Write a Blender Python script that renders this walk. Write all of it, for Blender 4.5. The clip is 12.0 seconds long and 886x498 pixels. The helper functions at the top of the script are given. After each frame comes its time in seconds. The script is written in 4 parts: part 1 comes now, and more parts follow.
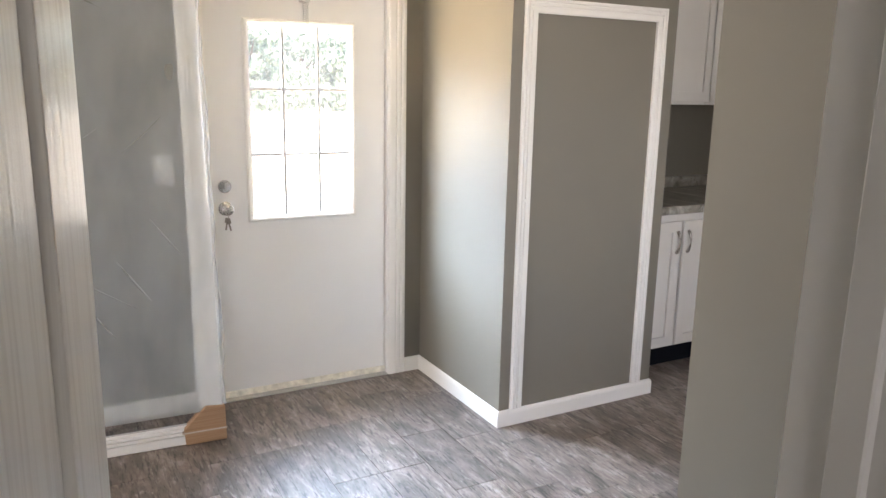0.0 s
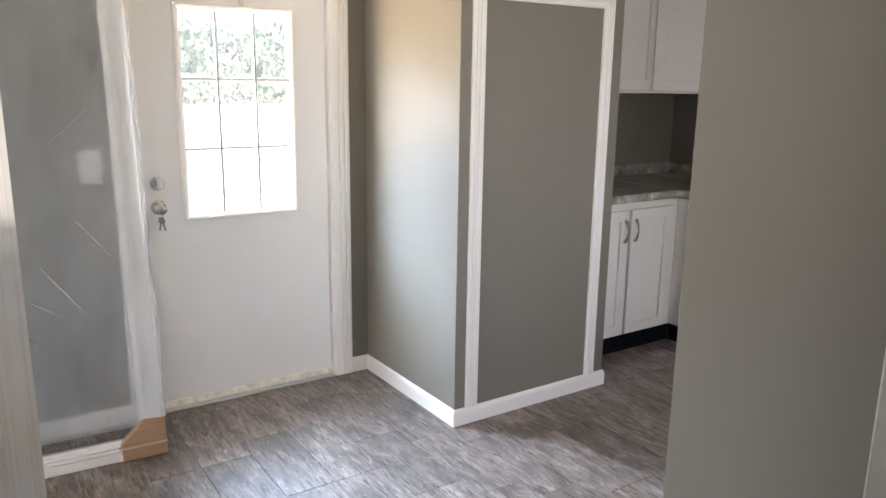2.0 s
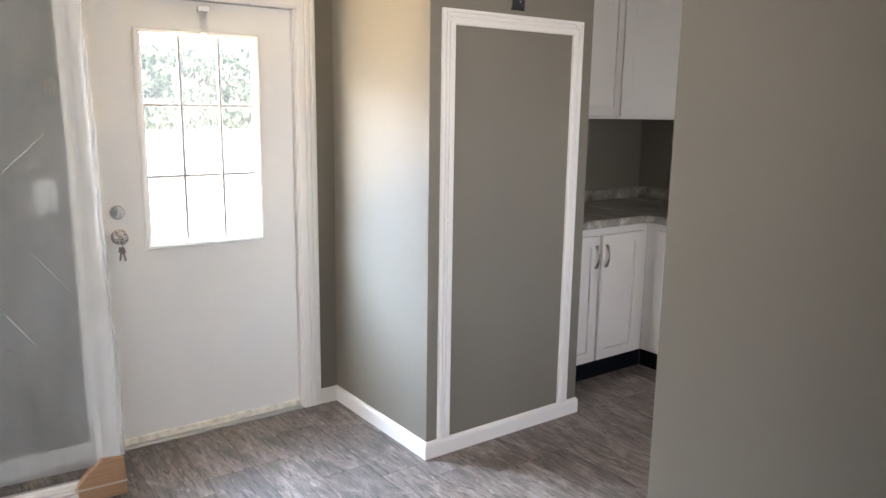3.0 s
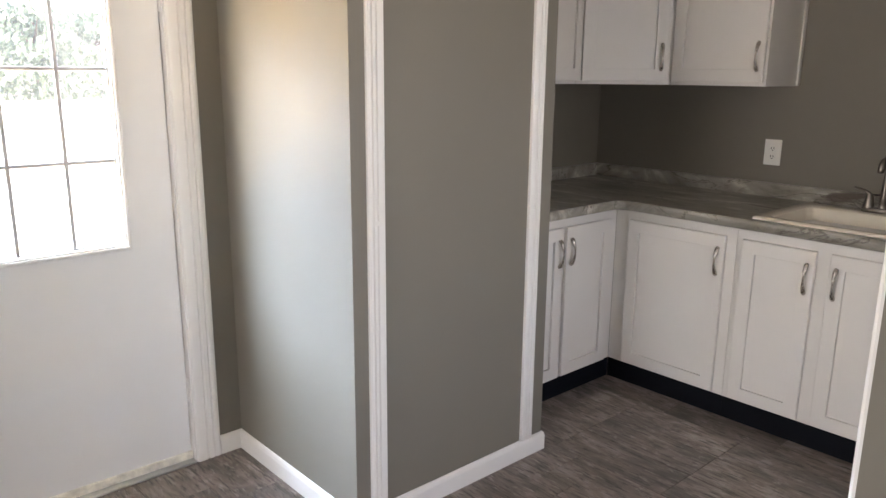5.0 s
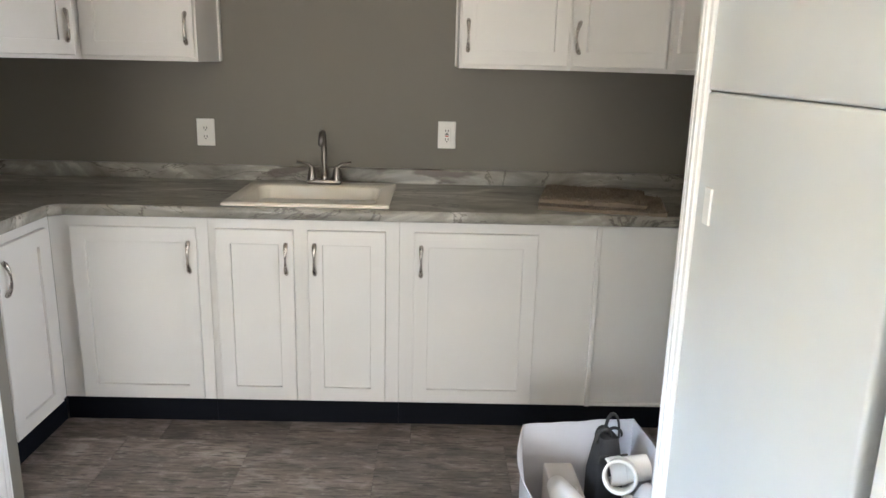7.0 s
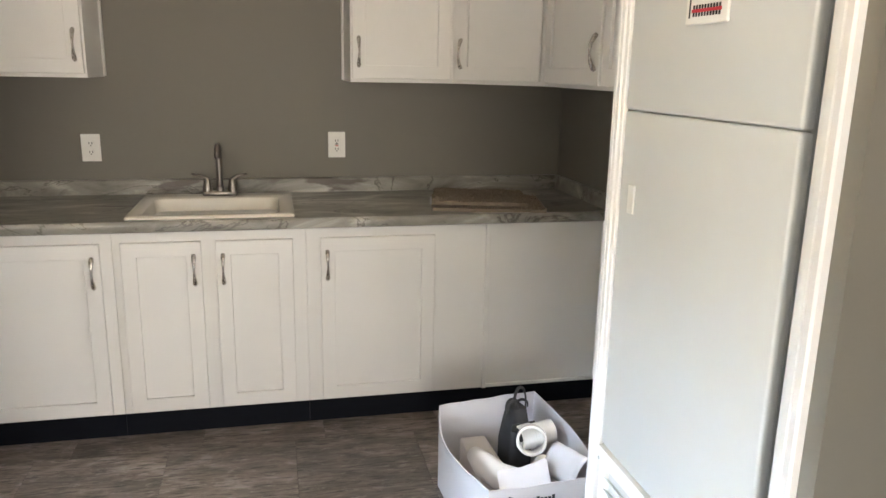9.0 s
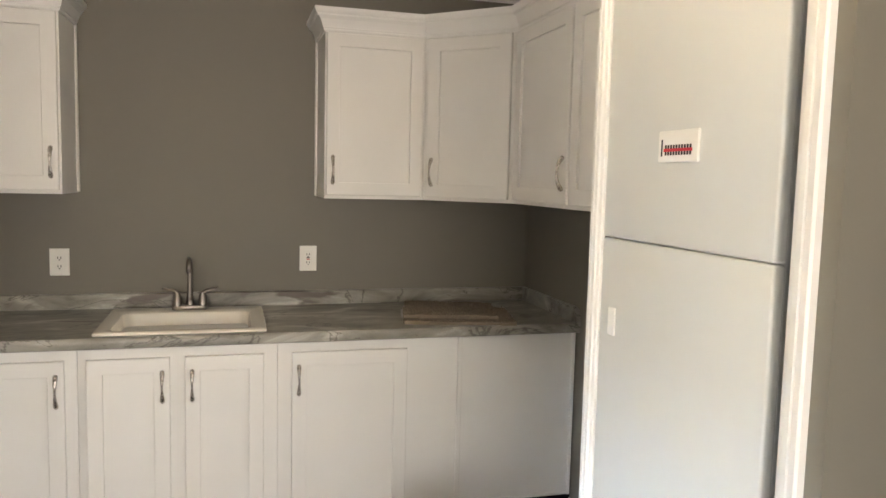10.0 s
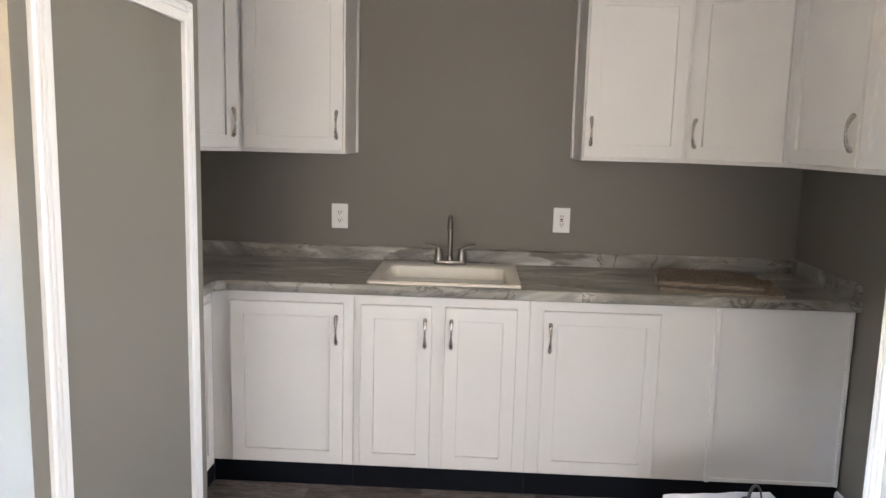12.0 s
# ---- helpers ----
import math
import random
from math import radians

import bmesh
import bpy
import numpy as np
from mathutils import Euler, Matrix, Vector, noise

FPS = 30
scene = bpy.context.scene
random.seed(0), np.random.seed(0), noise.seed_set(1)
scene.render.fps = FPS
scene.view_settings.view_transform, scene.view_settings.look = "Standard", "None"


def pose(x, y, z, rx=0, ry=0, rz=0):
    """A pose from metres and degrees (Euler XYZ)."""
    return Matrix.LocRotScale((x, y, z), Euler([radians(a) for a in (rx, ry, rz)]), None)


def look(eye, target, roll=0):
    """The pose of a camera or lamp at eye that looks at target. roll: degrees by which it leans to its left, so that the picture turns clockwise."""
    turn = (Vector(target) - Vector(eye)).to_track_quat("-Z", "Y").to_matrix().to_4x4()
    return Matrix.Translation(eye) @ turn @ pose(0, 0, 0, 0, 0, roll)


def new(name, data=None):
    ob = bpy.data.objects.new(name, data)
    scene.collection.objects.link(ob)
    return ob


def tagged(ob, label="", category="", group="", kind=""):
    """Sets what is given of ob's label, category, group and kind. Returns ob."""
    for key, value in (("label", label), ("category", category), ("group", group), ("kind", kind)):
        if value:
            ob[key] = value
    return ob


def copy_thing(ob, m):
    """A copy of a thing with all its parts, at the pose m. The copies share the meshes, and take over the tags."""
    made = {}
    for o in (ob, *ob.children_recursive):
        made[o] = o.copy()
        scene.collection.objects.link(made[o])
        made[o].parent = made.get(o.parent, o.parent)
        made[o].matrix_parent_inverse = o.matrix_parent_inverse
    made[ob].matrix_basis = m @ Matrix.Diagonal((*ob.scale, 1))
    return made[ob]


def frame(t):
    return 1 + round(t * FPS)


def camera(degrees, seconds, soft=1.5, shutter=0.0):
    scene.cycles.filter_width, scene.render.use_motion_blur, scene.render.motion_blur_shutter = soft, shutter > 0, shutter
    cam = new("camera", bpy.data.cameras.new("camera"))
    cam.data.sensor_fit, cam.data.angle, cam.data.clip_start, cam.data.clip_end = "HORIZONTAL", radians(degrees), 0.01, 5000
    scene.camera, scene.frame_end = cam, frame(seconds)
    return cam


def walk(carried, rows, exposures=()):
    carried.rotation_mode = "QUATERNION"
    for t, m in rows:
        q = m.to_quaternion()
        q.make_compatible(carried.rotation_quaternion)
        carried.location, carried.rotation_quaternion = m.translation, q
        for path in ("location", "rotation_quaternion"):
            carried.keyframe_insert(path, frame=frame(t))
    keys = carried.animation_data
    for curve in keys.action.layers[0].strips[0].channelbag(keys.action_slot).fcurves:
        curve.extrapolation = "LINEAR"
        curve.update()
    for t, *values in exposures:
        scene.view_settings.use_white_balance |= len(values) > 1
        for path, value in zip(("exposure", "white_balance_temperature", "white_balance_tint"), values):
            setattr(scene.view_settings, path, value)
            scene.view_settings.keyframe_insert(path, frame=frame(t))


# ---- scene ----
cam = camera(61.5, 12.0)
PATH = [
    (0, (0.019, 0.164, 1.534), (0.95, 1.883, 1.109), 1.1),
    (0.5, (0.031, 0.236, 1.514), (0.915, 1.983, 1.104), 0.6),
    (1, (0.035, 0.282, 1.523), (0.982, 1.982, 1.06), 0.3),
    (1.5, (0.026, 0.311, 1.513), (1.058, 1.961, 1.053), 0.6),
    (2, (0.012, 0.306, 1.521), (1.094, 1.928, 1.078), 0.8),
    (2.5, (0.016, 0.309, 1.537), (1.13, 1.92, 1.132), 0.8),
    (3, (0.042, 0.356, 1.526), (1.198, 1.943, 1.147), 0.8),
    (5, (0.519, 1.026, 1.507), (1.817, 2.476, 1.047), 0.5),
    (5.5, (0.68, 1.225, 1.49), (2.181, 2.468, 1.04), 0.6),
    (6, (0.784, 1.427, 1.487), (2.488, 2.368, 1.029), 0.7),
    (6.5, (0.75, 1.569, 1.502), (2.64, 2.015, 1.022), 1.0),
    (7, (0.681, 1.624, 1.488), (2.62, 1.597, 0.998), 1.4),
    (7.5, (0.556, 1.656, 1.467), (2.473, 1.394, 0.959), 1.6),
    (9.5, (0.467, 1.924, 1.546), (2.36, 1.401, 1.165), 1.3),
    (10, (0.455, 1.935, 1.559), (2.37, 1.39, 1.373), 1.4),
    (10.5, (0.455, 1.951, 1.556), (2.384, 1.444, 1.406), 1.5),
    (11, (0.435, 2.023, 1.552), (2.401, 1.697, 1.385), 1.6),
    (11.5, (0.417, 2.03, 1.548), (2.406, 1.968, 1.345), 1.4),
    (12, (0.436, 1.993, 1.531), (2.413, 2.083, 1.244), 1.5),
]
EXPOSURES = [(0.0, 3.42, 6300.0, 16.0), (0.5, 3.30, 6050.0, 16.0), (1.5, 3.32, 6120.0, 16.0), (3.2, 3.34, 6120.0, 16.0), (5.0, 3.3, 6250.0, 17.0), (5.5, 3.36, 6450.0, 17.0), (6.3, 3.74, 6450.0, 14.0), (6.9, 3.84, 6080.0, 11.0), (7.4, 3.74, 6030.0, 10.5), (9.5, 3.74, 6600.0, 12.5), (10.5, 3.8, 6650.0, 15.0), (11.0, 3.7, 6650.0, 19.0), (12.0, 3.84, 6030.0, 15.5)]
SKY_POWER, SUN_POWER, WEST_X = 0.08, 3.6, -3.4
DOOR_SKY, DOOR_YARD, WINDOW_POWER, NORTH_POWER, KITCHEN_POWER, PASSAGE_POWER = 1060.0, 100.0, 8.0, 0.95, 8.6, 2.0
walk(cam, [(t, look(eye, target, roll)) for t, eye, target, roll in PATH], EXPOSURES)

# ---- light ----
world = bpy.data.worlds.new("sky")
scene.world = world
world.use_nodes = True
SUN_EL, SUN_AZ = 52.0, 150.0   # azimuth from +y clockwise: the sun stands behind the house
nt = world.node_tree
sky = nt.nodes.new("ShaderNodeTexSky")
sky.sky_type = "NISHITA"
sky.sun_disc = False
sky.sun_elevation, sky.sun_rotation = radians(SUN_EL), radians(SUN_AZ)
nt.links.new(sky.outputs[0], nt.nodes["Background"].inputs[0])
nt.nodes["Background"].inputs[1].default_value = SKY_POWER
sun = new("sun", bpy.data.lights.new("sun", "SUN"))
sun.data.energy, sun.data.angle, sun.data.color = SUN_POWER, radians(0.5), (1.0, 0.93, 0.82)
_el, _az = radians(SUN_EL), radians(SUN_AZ)
sun.matrix_basis = look((20 * math.sin(_az) * math.cos(_el), 20 * math.cos(_az) * math.cos(_el), 20 * math.sin(_el)), (0, 0, 0))


def area(name, eye, target, w, h, power, color):
    ob = new(name, bpy.data.lights.new(name, "AREA"))
    ob.data.shape, ob.data.size, ob.data.size_y = "RECTANGLE", w, h
    ob.data.energy, ob.data.color = power, color
    ob.matrix_basis = look(eye, target)
    return ob


# daylight by the door's glass, from the sky above it and from the sunlit yard below
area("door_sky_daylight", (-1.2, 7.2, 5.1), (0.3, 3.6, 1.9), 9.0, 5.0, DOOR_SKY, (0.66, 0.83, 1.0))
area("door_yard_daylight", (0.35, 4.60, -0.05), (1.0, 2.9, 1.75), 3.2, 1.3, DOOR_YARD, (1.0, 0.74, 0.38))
# passage fill lamp, added to brighten the jamb; no window is known there
area("passage_fill", (0.10, -1.49, 1.45), (0.30, 0.5, 1.25), 1.3, 1.3, PASSAGE_POWER, (1.0, 0.94, 0.86))
# fill lamp added for the south-facing fronts; the opening it shines through is made up
area("kitchen_fill", (2.17, -0.55, 1.50), (2.25, 2.8, 1.20), 1.5, 1.6, KITCHEN_POWER, (1.0, 0.95, 0.89))
# west window out of view, assumed from the even light on the cabinets
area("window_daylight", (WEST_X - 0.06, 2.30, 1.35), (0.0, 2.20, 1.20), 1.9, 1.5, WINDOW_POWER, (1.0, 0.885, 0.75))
# north fill lamp, added to brighten the right-hand cabinets; no such window is known
area("north_fill", (-1.90, 3.73, 1.45), (0.6, 1.2, 1.1), 0.86, 1.26, NORTH_POWER, (1.0, 0.90, 0.80))

# ---- materials ----


def material(name, rough=0.5, metal=0.0):
    m = bpy.data.materials.new(name)
    m.use_nodes = True
    b = m.node_tree.nodes["Principled BSDF"]
    b.inputs["Roughness"].default_value, b.inputs["Metallic"].default_value = rough, metal
    return m, m.node_tree, b


def node(t, kind, **values):
    n = t.nodes.new(kind)
    for k, v in values.items():
        n.inputs[k.replace("_", " ")].default_value = v
    return n


def coords(t, scale=(1, 1, 1), which="Object"):
    c = t.nodes.new("ShaderNodeTexCoord")
    mp = t.nodes.new("ShaderNodeMapping")
    mp.inputs["Scale"].default_value = scale
    t.links.new(c.outputs[which], mp.inputs["Vector"])
    return mp.outputs["Vector"]


def ramp(t, source, stops):
    r = t.nodes.new("ShaderNodeValToRGB")
    while len(r.color_ramp.elements) < len(stops):
        r.color_ramp.elements.new(0.5)
    for e, (p, c) in zip(r.color_ramp.elements, stops):
        e.position, e.color = p, (*c, 1)
    t.links.new(source, r.inputs[0])
    return r.outputs[0]


def mixed(t, fac, a, b, how="MIX"):
    n = t.nodes.new("ShaderNodeMix")
    n.data_type, n.blend_type = "RGBA", how
    if isinstance(fac, float):
        n.inputs[0].default_value = fac
    else:
        t.links.new(fac, n.inputs[0])
    for i, v in ((6, a), (7, b)):
        if isinstance(v, tuple):
            n.inputs[i].default_value = (*v, 1)
        else:
            t.links.new(v, n.inputs[i])
    return n.outputs[2]


def bump(t, b, source, strength, distance):
    n = t.nodes.new("ShaderNodeBump")
    n.inputs["Strength"].default_value, n.inputs["Distance"].default_value = strength, distance
    t.links.new(source, n.inputs["Height"])
    t.links.new(n.outputs[0], b.inputs["Normal"])


def painted(name, colour, rough, spread=0.06, grain=220.0, relief=0.15, blotch=1.7, which="Object"):
    """Paint: a base colour with broad blotches and a fine roller texture."""
    m, t, b = material(name, rough)
    v = coords(t, which=which)
    big = node(t, "ShaderNodeTexNoise", Scale=blotch, Detail=4.0)
    fine = node(t, "ShaderNodeTexNoise", Scale=grain, Detail=2.0)
    t.links.new(v, big.inputs["Vector"]), t.links.new(v, fine.inputs["Vector"])
    lo = tuple(c * (1 - spread) for c in colour)
    hi = tuple(min(1, c * (1 + spread)) for c in colour)
    t.links.new(ramp(t, big.outputs[0], [(0.3, lo), (0.7, hi)]), b.inputs["Base Color"])
    rr = node(t, "ShaderNodeMapRange", To_Min=rough - 0.06, To_Max=rough + 0.08)
    t.links.new(big.outputs[0], rr.inputs["Value"]), t.links.new(rr.outputs[0], b.inputs["Roughness"])
    bump(t, b, fine.outputs[0], relief, 0.002)
    return m


WALL = painted("greige_wall_paint", (0.189, 0.1745, 0.145), 0.58, 0.03, 160.0, 0.10)
CEILING = painted("ceiling_paint", (0.74, 0.72, 0.68), 0.8, 0.03, 90.0, 0.4)
TRIM = painted("white_trim_paint", (0.78, 0.77, 0.75), 0.42, 0.03, 120.0, 0.02)
CABINET = painted("white_cabinet_paint", (0.755, 0.735, 0.705), 0.36, 0.025, 140.0, 0.025, 2.5)
DOORPAINT = painted("door_paint", (0.74, 0.74, 0.73), 0.42, 0.03, 110.0, 0.10)
APPLIANCE = painted("furnace_enamel", (0.62, 0.63, 0.62), 0.32, 0.02, 70.0, 0.02)
KICK = painted("black_vinyl", (0.0035, 0.0045, 0.008), 0.62, 0.2, 60.0, 0.08)
MUNTIN = painted("grey_muntin", (0.54, 0.54, 0.53), 0.5, 0.05, 60.0, 0.02)
SINK = painted("cream_sink", (0.84, 0.79, 0.69), 0.20, 0.02, 60.0, 0.02)
KICK.node_tree.nodes["Principled BSDF"].inputs["Specular IOR Level"].default_value = 0.15
PLATE = painted("white_plastic", (0.80, 0.79, 0.76), 0.30, 0.01, 50.0, 0.0)
DARK = painted("dark_slot", (0.02, 0.02, 0.02), 0.5, 0.1, 50.0, 0.0)
REDPLASTIC = painted("red_button", (0.45, 0.03, 0.02), 0.4, 0.1, 50.0, 0.0)
LOGO_RED = painted("red_ink", (0.62, 0.03, 0.05), 0.4, 0.05, 50.0, 0.0)
INK = painted("black_ink", (0.012, 0.012, 0.016), 0.5, 0.1, 50.0, 0.0)
GREYINK = painted("grey_ink", (0.10, 0.10, 0.105), 0.5, 0.1, 50.0, 0.0)
BLACKCLOTH = painted("black_fabric", (0.022, 0.023, 0.026), 0.75, 0.3, 400.0, 0.5, 30.0)
PAPERWHITE = painted("white_card", (0.58, 0.575, 0.605), 0.62, 0.04, 80.0, 0.12, 6.0)
CARDINSIDE = painted("white_card_inside", (0.60, 0.57, 0.55), 0.7, 0.06, 60.0, 0.15, 7.0)
PVC = painted("white_pvc", (0.74, 0.73, 0.71), 0.28, 0.02, 30.0, 0.02)
TAPE = painted("clear_tape", (0.55, 0.47, 0.40), 0.25, 0.05, 30.0, 0.1)
WEATHER = painted("worn_white_sweep", (0.76, 0.73, 0.64), 0.5, 0.2, 300.0, 0.3, 30.0)


def cardboard():
    m, t, b = material("brown_cardboard", 0.75)
    v = coords(t, (1, 1, 60))
    n = node(t, "ShaderNodeTexNoise", Scale=3.0, Detail=5.0)
    t.links.new(v, n.inputs["Vector"])
    t.links.new(ramp(t, n.outputs[0], [(0.25, (0.28, 0.165, 0.09)), (0.75, (0.42, 0.27, 0.165))]), b.inputs["Base Color"])
    bump(t, b, n.outputs[0], 0.25, 0.002)
    return m


CARDBOARD = cardboard()


def metal(name, colour, rough):
    m, t, b = material(name, rough, 1.0)
    v = coords(t, (1, 1, 1))
    n = node(t, "ShaderNodeTexNoise", Scale=180.0, Detail=3.0)
    t.links.new(v, n.inputs["Vector"])
    t.links.new(ramp(t, n.outputs[0], [(0.3, tuple(c * 0.85 for c in colour)), (0.7, colour)]), b.inputs["Base Color"])
    rr = node(t, "ShaderNodeMapRange", To_Min=rough - 0.05, To_Max=rough + 0.10)
    t.links.new(n.outputs[0], rr.inputs["Value"]), t.links.new(rr.outputs[0], b.inputs["Roughness"])
    return m


NICKEL = metal("brushed_nickel", (0.50, 0.46, 0.42), 0.24)
DARKNICKEL = metal("dark_nickel", (0.27, 0.245, 0.22), 0.28)
CHROME = metal("satin_chrome", (0.50, 0.48, 0.46), 0.24)
ZINC = metal("zinc", (0.60, 0.61, 0.60), 0.35)


def floor_planks():
    """Weathered grey-brown vinyl plank; the grain runs along y and is shifted from plank to plank."""
    m, t, b = material("vinyl_plank", 0.36)
    b.inputs["Specular IOR Level"].default_value = 0.75
    info = t.nodes.new("ShaderNodeObjectInfo")
    c = t.nodes.new("ShaderNodeTexCoord")
    shift = t.nodes.new("ShaderNodeVectorMath")
    shift.operation = "MULTIPLY_ADD"
    t.links.new(info.outputs["Random"], shift.inputs[0])
    shift.inputs[1].default_value = (37.0, 91.0, 13.0)
    t.links.new(c.outputs["Object"], shift.inputs[2])

    def streaks(sx, sy, scale, detail, distort=0.0):
        mp = t.nodes.new("ShaderNodeMapping")
        mp.inputs["Scale"].default_value = (sx, sy, 1)
        t.links.new(shift.outputs[0], mp.inputs["Vector"])
        n = node(t, "ShaderNodeTexNoise", Scale=scale, Detail=detail, Distortion=distort)
        n.inputs["Roughness"].default_value = 0.66
        t.links.new(mp.outputs[0], n.inputs["Vector"])
        return n.outputs[0]

    grain = streaks(10.0, 1.4, 2.5, 9.0, 0.8)
    fine = streaks(40.0, 4.6, 2.3, 6.0, 0.3)
    patch = streaks(4.6, 1.9, 2.0, 7.0, 1.0)
    flecks = streaks(21.0, 6.0, 2.2, 7.0, 0.5)
    base = ramp(t, grain, [(0.32, (0.030, 0.024, 0.021)), (0.45, (0.075, 0.061, 0.053)), (0.55, (0.115, 0.096, 0.087)), (0.68, (0.185, 0.160, 0.149))])
    base = mixed(t, 0.5, base, ramp(t, patch, [(0.36, (0.026, 0.021, 0.018)), (0.48, (0.085, 0.068, 0.057)), (0.57, (0.150, 0.121, 0.101)), (0.66, (0.25, 0.225, 0.208))]))
    pale = ramp(t, flecks, [(0.56, (0, 0, 0)), (0.70, (0.55, 0.55, 0.55))])
    base = mixed(t, pale, base, (0.29, 0.265, 0.248))
    dark = ramp(t, fine, [(0.375, (0.9, 0.9, 0.9)), (0.475, (0, 0, 0))])
    base = mixed(t, dark, base, (0.016, 0.013, 0.012))
    tone = t.nodes.new("ShaderNodeMapRange")
    tone.inputs["To Min"].default_value, tone.inputs["To Max"].default_value = 1.25, 1.95
    t.links.new(info.outputs["Random"], tone.inputs["Value"])
    hsv = t.nodes.new("ShaderNodeHueSaturation")
    hsv.inputs["Saturation"].default_value = 0.95
    t.links.new(tone.outputs[0], hsv.inputs["Value"]), t.links.new(base, hsv.inputs["Color"])
    t.links.new(hsv.outputs[0], b.inputs["Base Color"])
    rr = node(t, "ShaderNodeMapRange", To_Min=0.32, To_Max=0.50)
    t.links.new(patch, rr.inputs["Value"]), t.links.new(rr.outputs[0], b.inputs["Roughness"])
    bump(t, b, fine, 0.20, 0.002)
    return m


PLANK = floor_planks()
JOINT = painted("plank_joint", (0.06, 0.053, 0.048), 0.7, 0.3, 90.0, 0.2)


def marble_laminate():
    """Grey stone-look laminate with long soft bands, pale clouds and brown-black veins along the counter."""
    m, t, b = material("stone_laminate", 0.30)
    v = coords(t, (2.2, 0.85, 2.2))
    cloud = node(t, "ShaderNodeTexNoise", Scale=2.6, Detail=9.0, Distortion=0.9)
    cloud.inputs["Roughness"].default_value = 0.62
    t.links.new(v, cloud.inputs["Vector"])
    base = ramp(t, cloud.outputs[0], [(0.33, (0.120, 0.108, 0.088)), (0.44, (0.225, 0.212, 0.182)), (0.55, (0.320, 0.305, 0.266)), (0.67, (0.60, 0.575, 0.52))])
    v2 = coords(t, (2.0, 0.85, 2.0))
    warp = node(t, "ShaderNodeTexNoise", Scale=1.5, Detail=7.0, Distortion=1.3)
    warp.inputs["Roughness"].default_value = 0.6
    t.links.new(v2, warp.inputs["Vector"])
    vein = ramp(t, warp.outputs[0], [(0.486, (0, 0, 0)), (0.500, (0.75, 0.75, 0.75)), (0.511, (0, 0, 0))])
    base = mixed(t, vein, base, (0.050, 0.038, 0.030))
    v3 = coords(t, (3.2, 1.1, 3.2))
    spots = node(t, "ShaderNodeTexNoise", Scale=1.6, Detail=8.0, Distortion=1.0)
    t.links.new(v3, spots.inputs["Vector"])
    knot = ramp(t, spots.outputs[0], [(0.60, (0, 0, 0)), (0.655, (0.88, 0.88, 0.88))])
    base = mixed(t, knot, base, (0.085, 0.062, 0.048))
    t.links.new(base, b.inputs["Base Color"])
    bump(t, b, cloud.outputs[0], 0.05, 0.001)
    return m


LAMINATE = marble_laminate()


def wood_grain_paint():
    """White moulded door skin with pressed wood grain."""
    m, t, b = material("moulded_door_skin", 0.27)
    v = coords(t, (45, 45, 1.3))
    n = node(t, "ShaderNodeTexNoise", Scale=1.6, Detail=6.0, Distortion=0.6)
    t.links.new(v, n.inputs["Vector"])
    t.links.new(ramp(t, n.outputs[0], [(0.3, (0.62, 0.60, 0.57)), (0.55, (0.74, 0.73, 0.70))]), b.inputs["Base Color"])
    bump(t, b, n.outputs[0], 0.32, 0.002)
    return m


DOORSKIN = wood_grain_paint()


def glass(name, rough=0.0, tint=(1, 1, 1)):
    m, t, b = material(name, rough)
    b.inputs["Base Color"].default_value = (*tint, 1)
    b.inputs["Transmission Weight"].default_value = 1.0
    b.inputs["IOR"].default_value = 1.15
    return m


GLASS = glass("window_glass")


def hazed_glass():
    """Door glazing with a thin translucent veil mixed in, imitating the glare of the daylight."""
    m, t, b = material("hazed_door_glass", 0.0)
    b.inputs["Transmission Weight"].default_value, b.inputs["IOR"].default_value = 1.0, 1.15
    b.inputs["Base Color"].default_value = (1, 1, 1, 1)
    glare_bsdf = t.nodes.new("ShaderNodeBsdfTranslucent")
    glare_bsdf.inputs["Color"].default_value = (0.92, 0.94, 0.95, 1)
    v = coords(t)
    n = node(t, "ShaderNodeTexNoise", Scale=6.0, Detail=6.0)
    t.links.new(v, n.inputs["Vector"])
    amount = node(t, "ShaderNodeMapRange", To_Min=0.0065, To_Max=0.011)
    t.links.new(n.outputs[0], amount.inputs["Value"])
    mix = t.nodes.new("ShaderNodeMixShader")
    t.links.new(amount.outputs[0], mix.inputs[0]), t.links.new(b.outputs[0], mix.inputs[1]), t.links.new(glare_bsdf.outputs[0], mix.inputs[2])
    out = next(q for q in t.nodes if q.type == "OUTPUT_MATERIAL")
    t.links.new(mix.outputs[0], out.inputs["Surface"])
    return m


HAZED = hazed_glass()
WRAPPED = glass("wrapped_glass", 0.0, (0.82, 0.84, 0.865))
WRAPPED.node_tree.nodes["Principled BSDF"].inputs["IOR"].default_value = 1.08


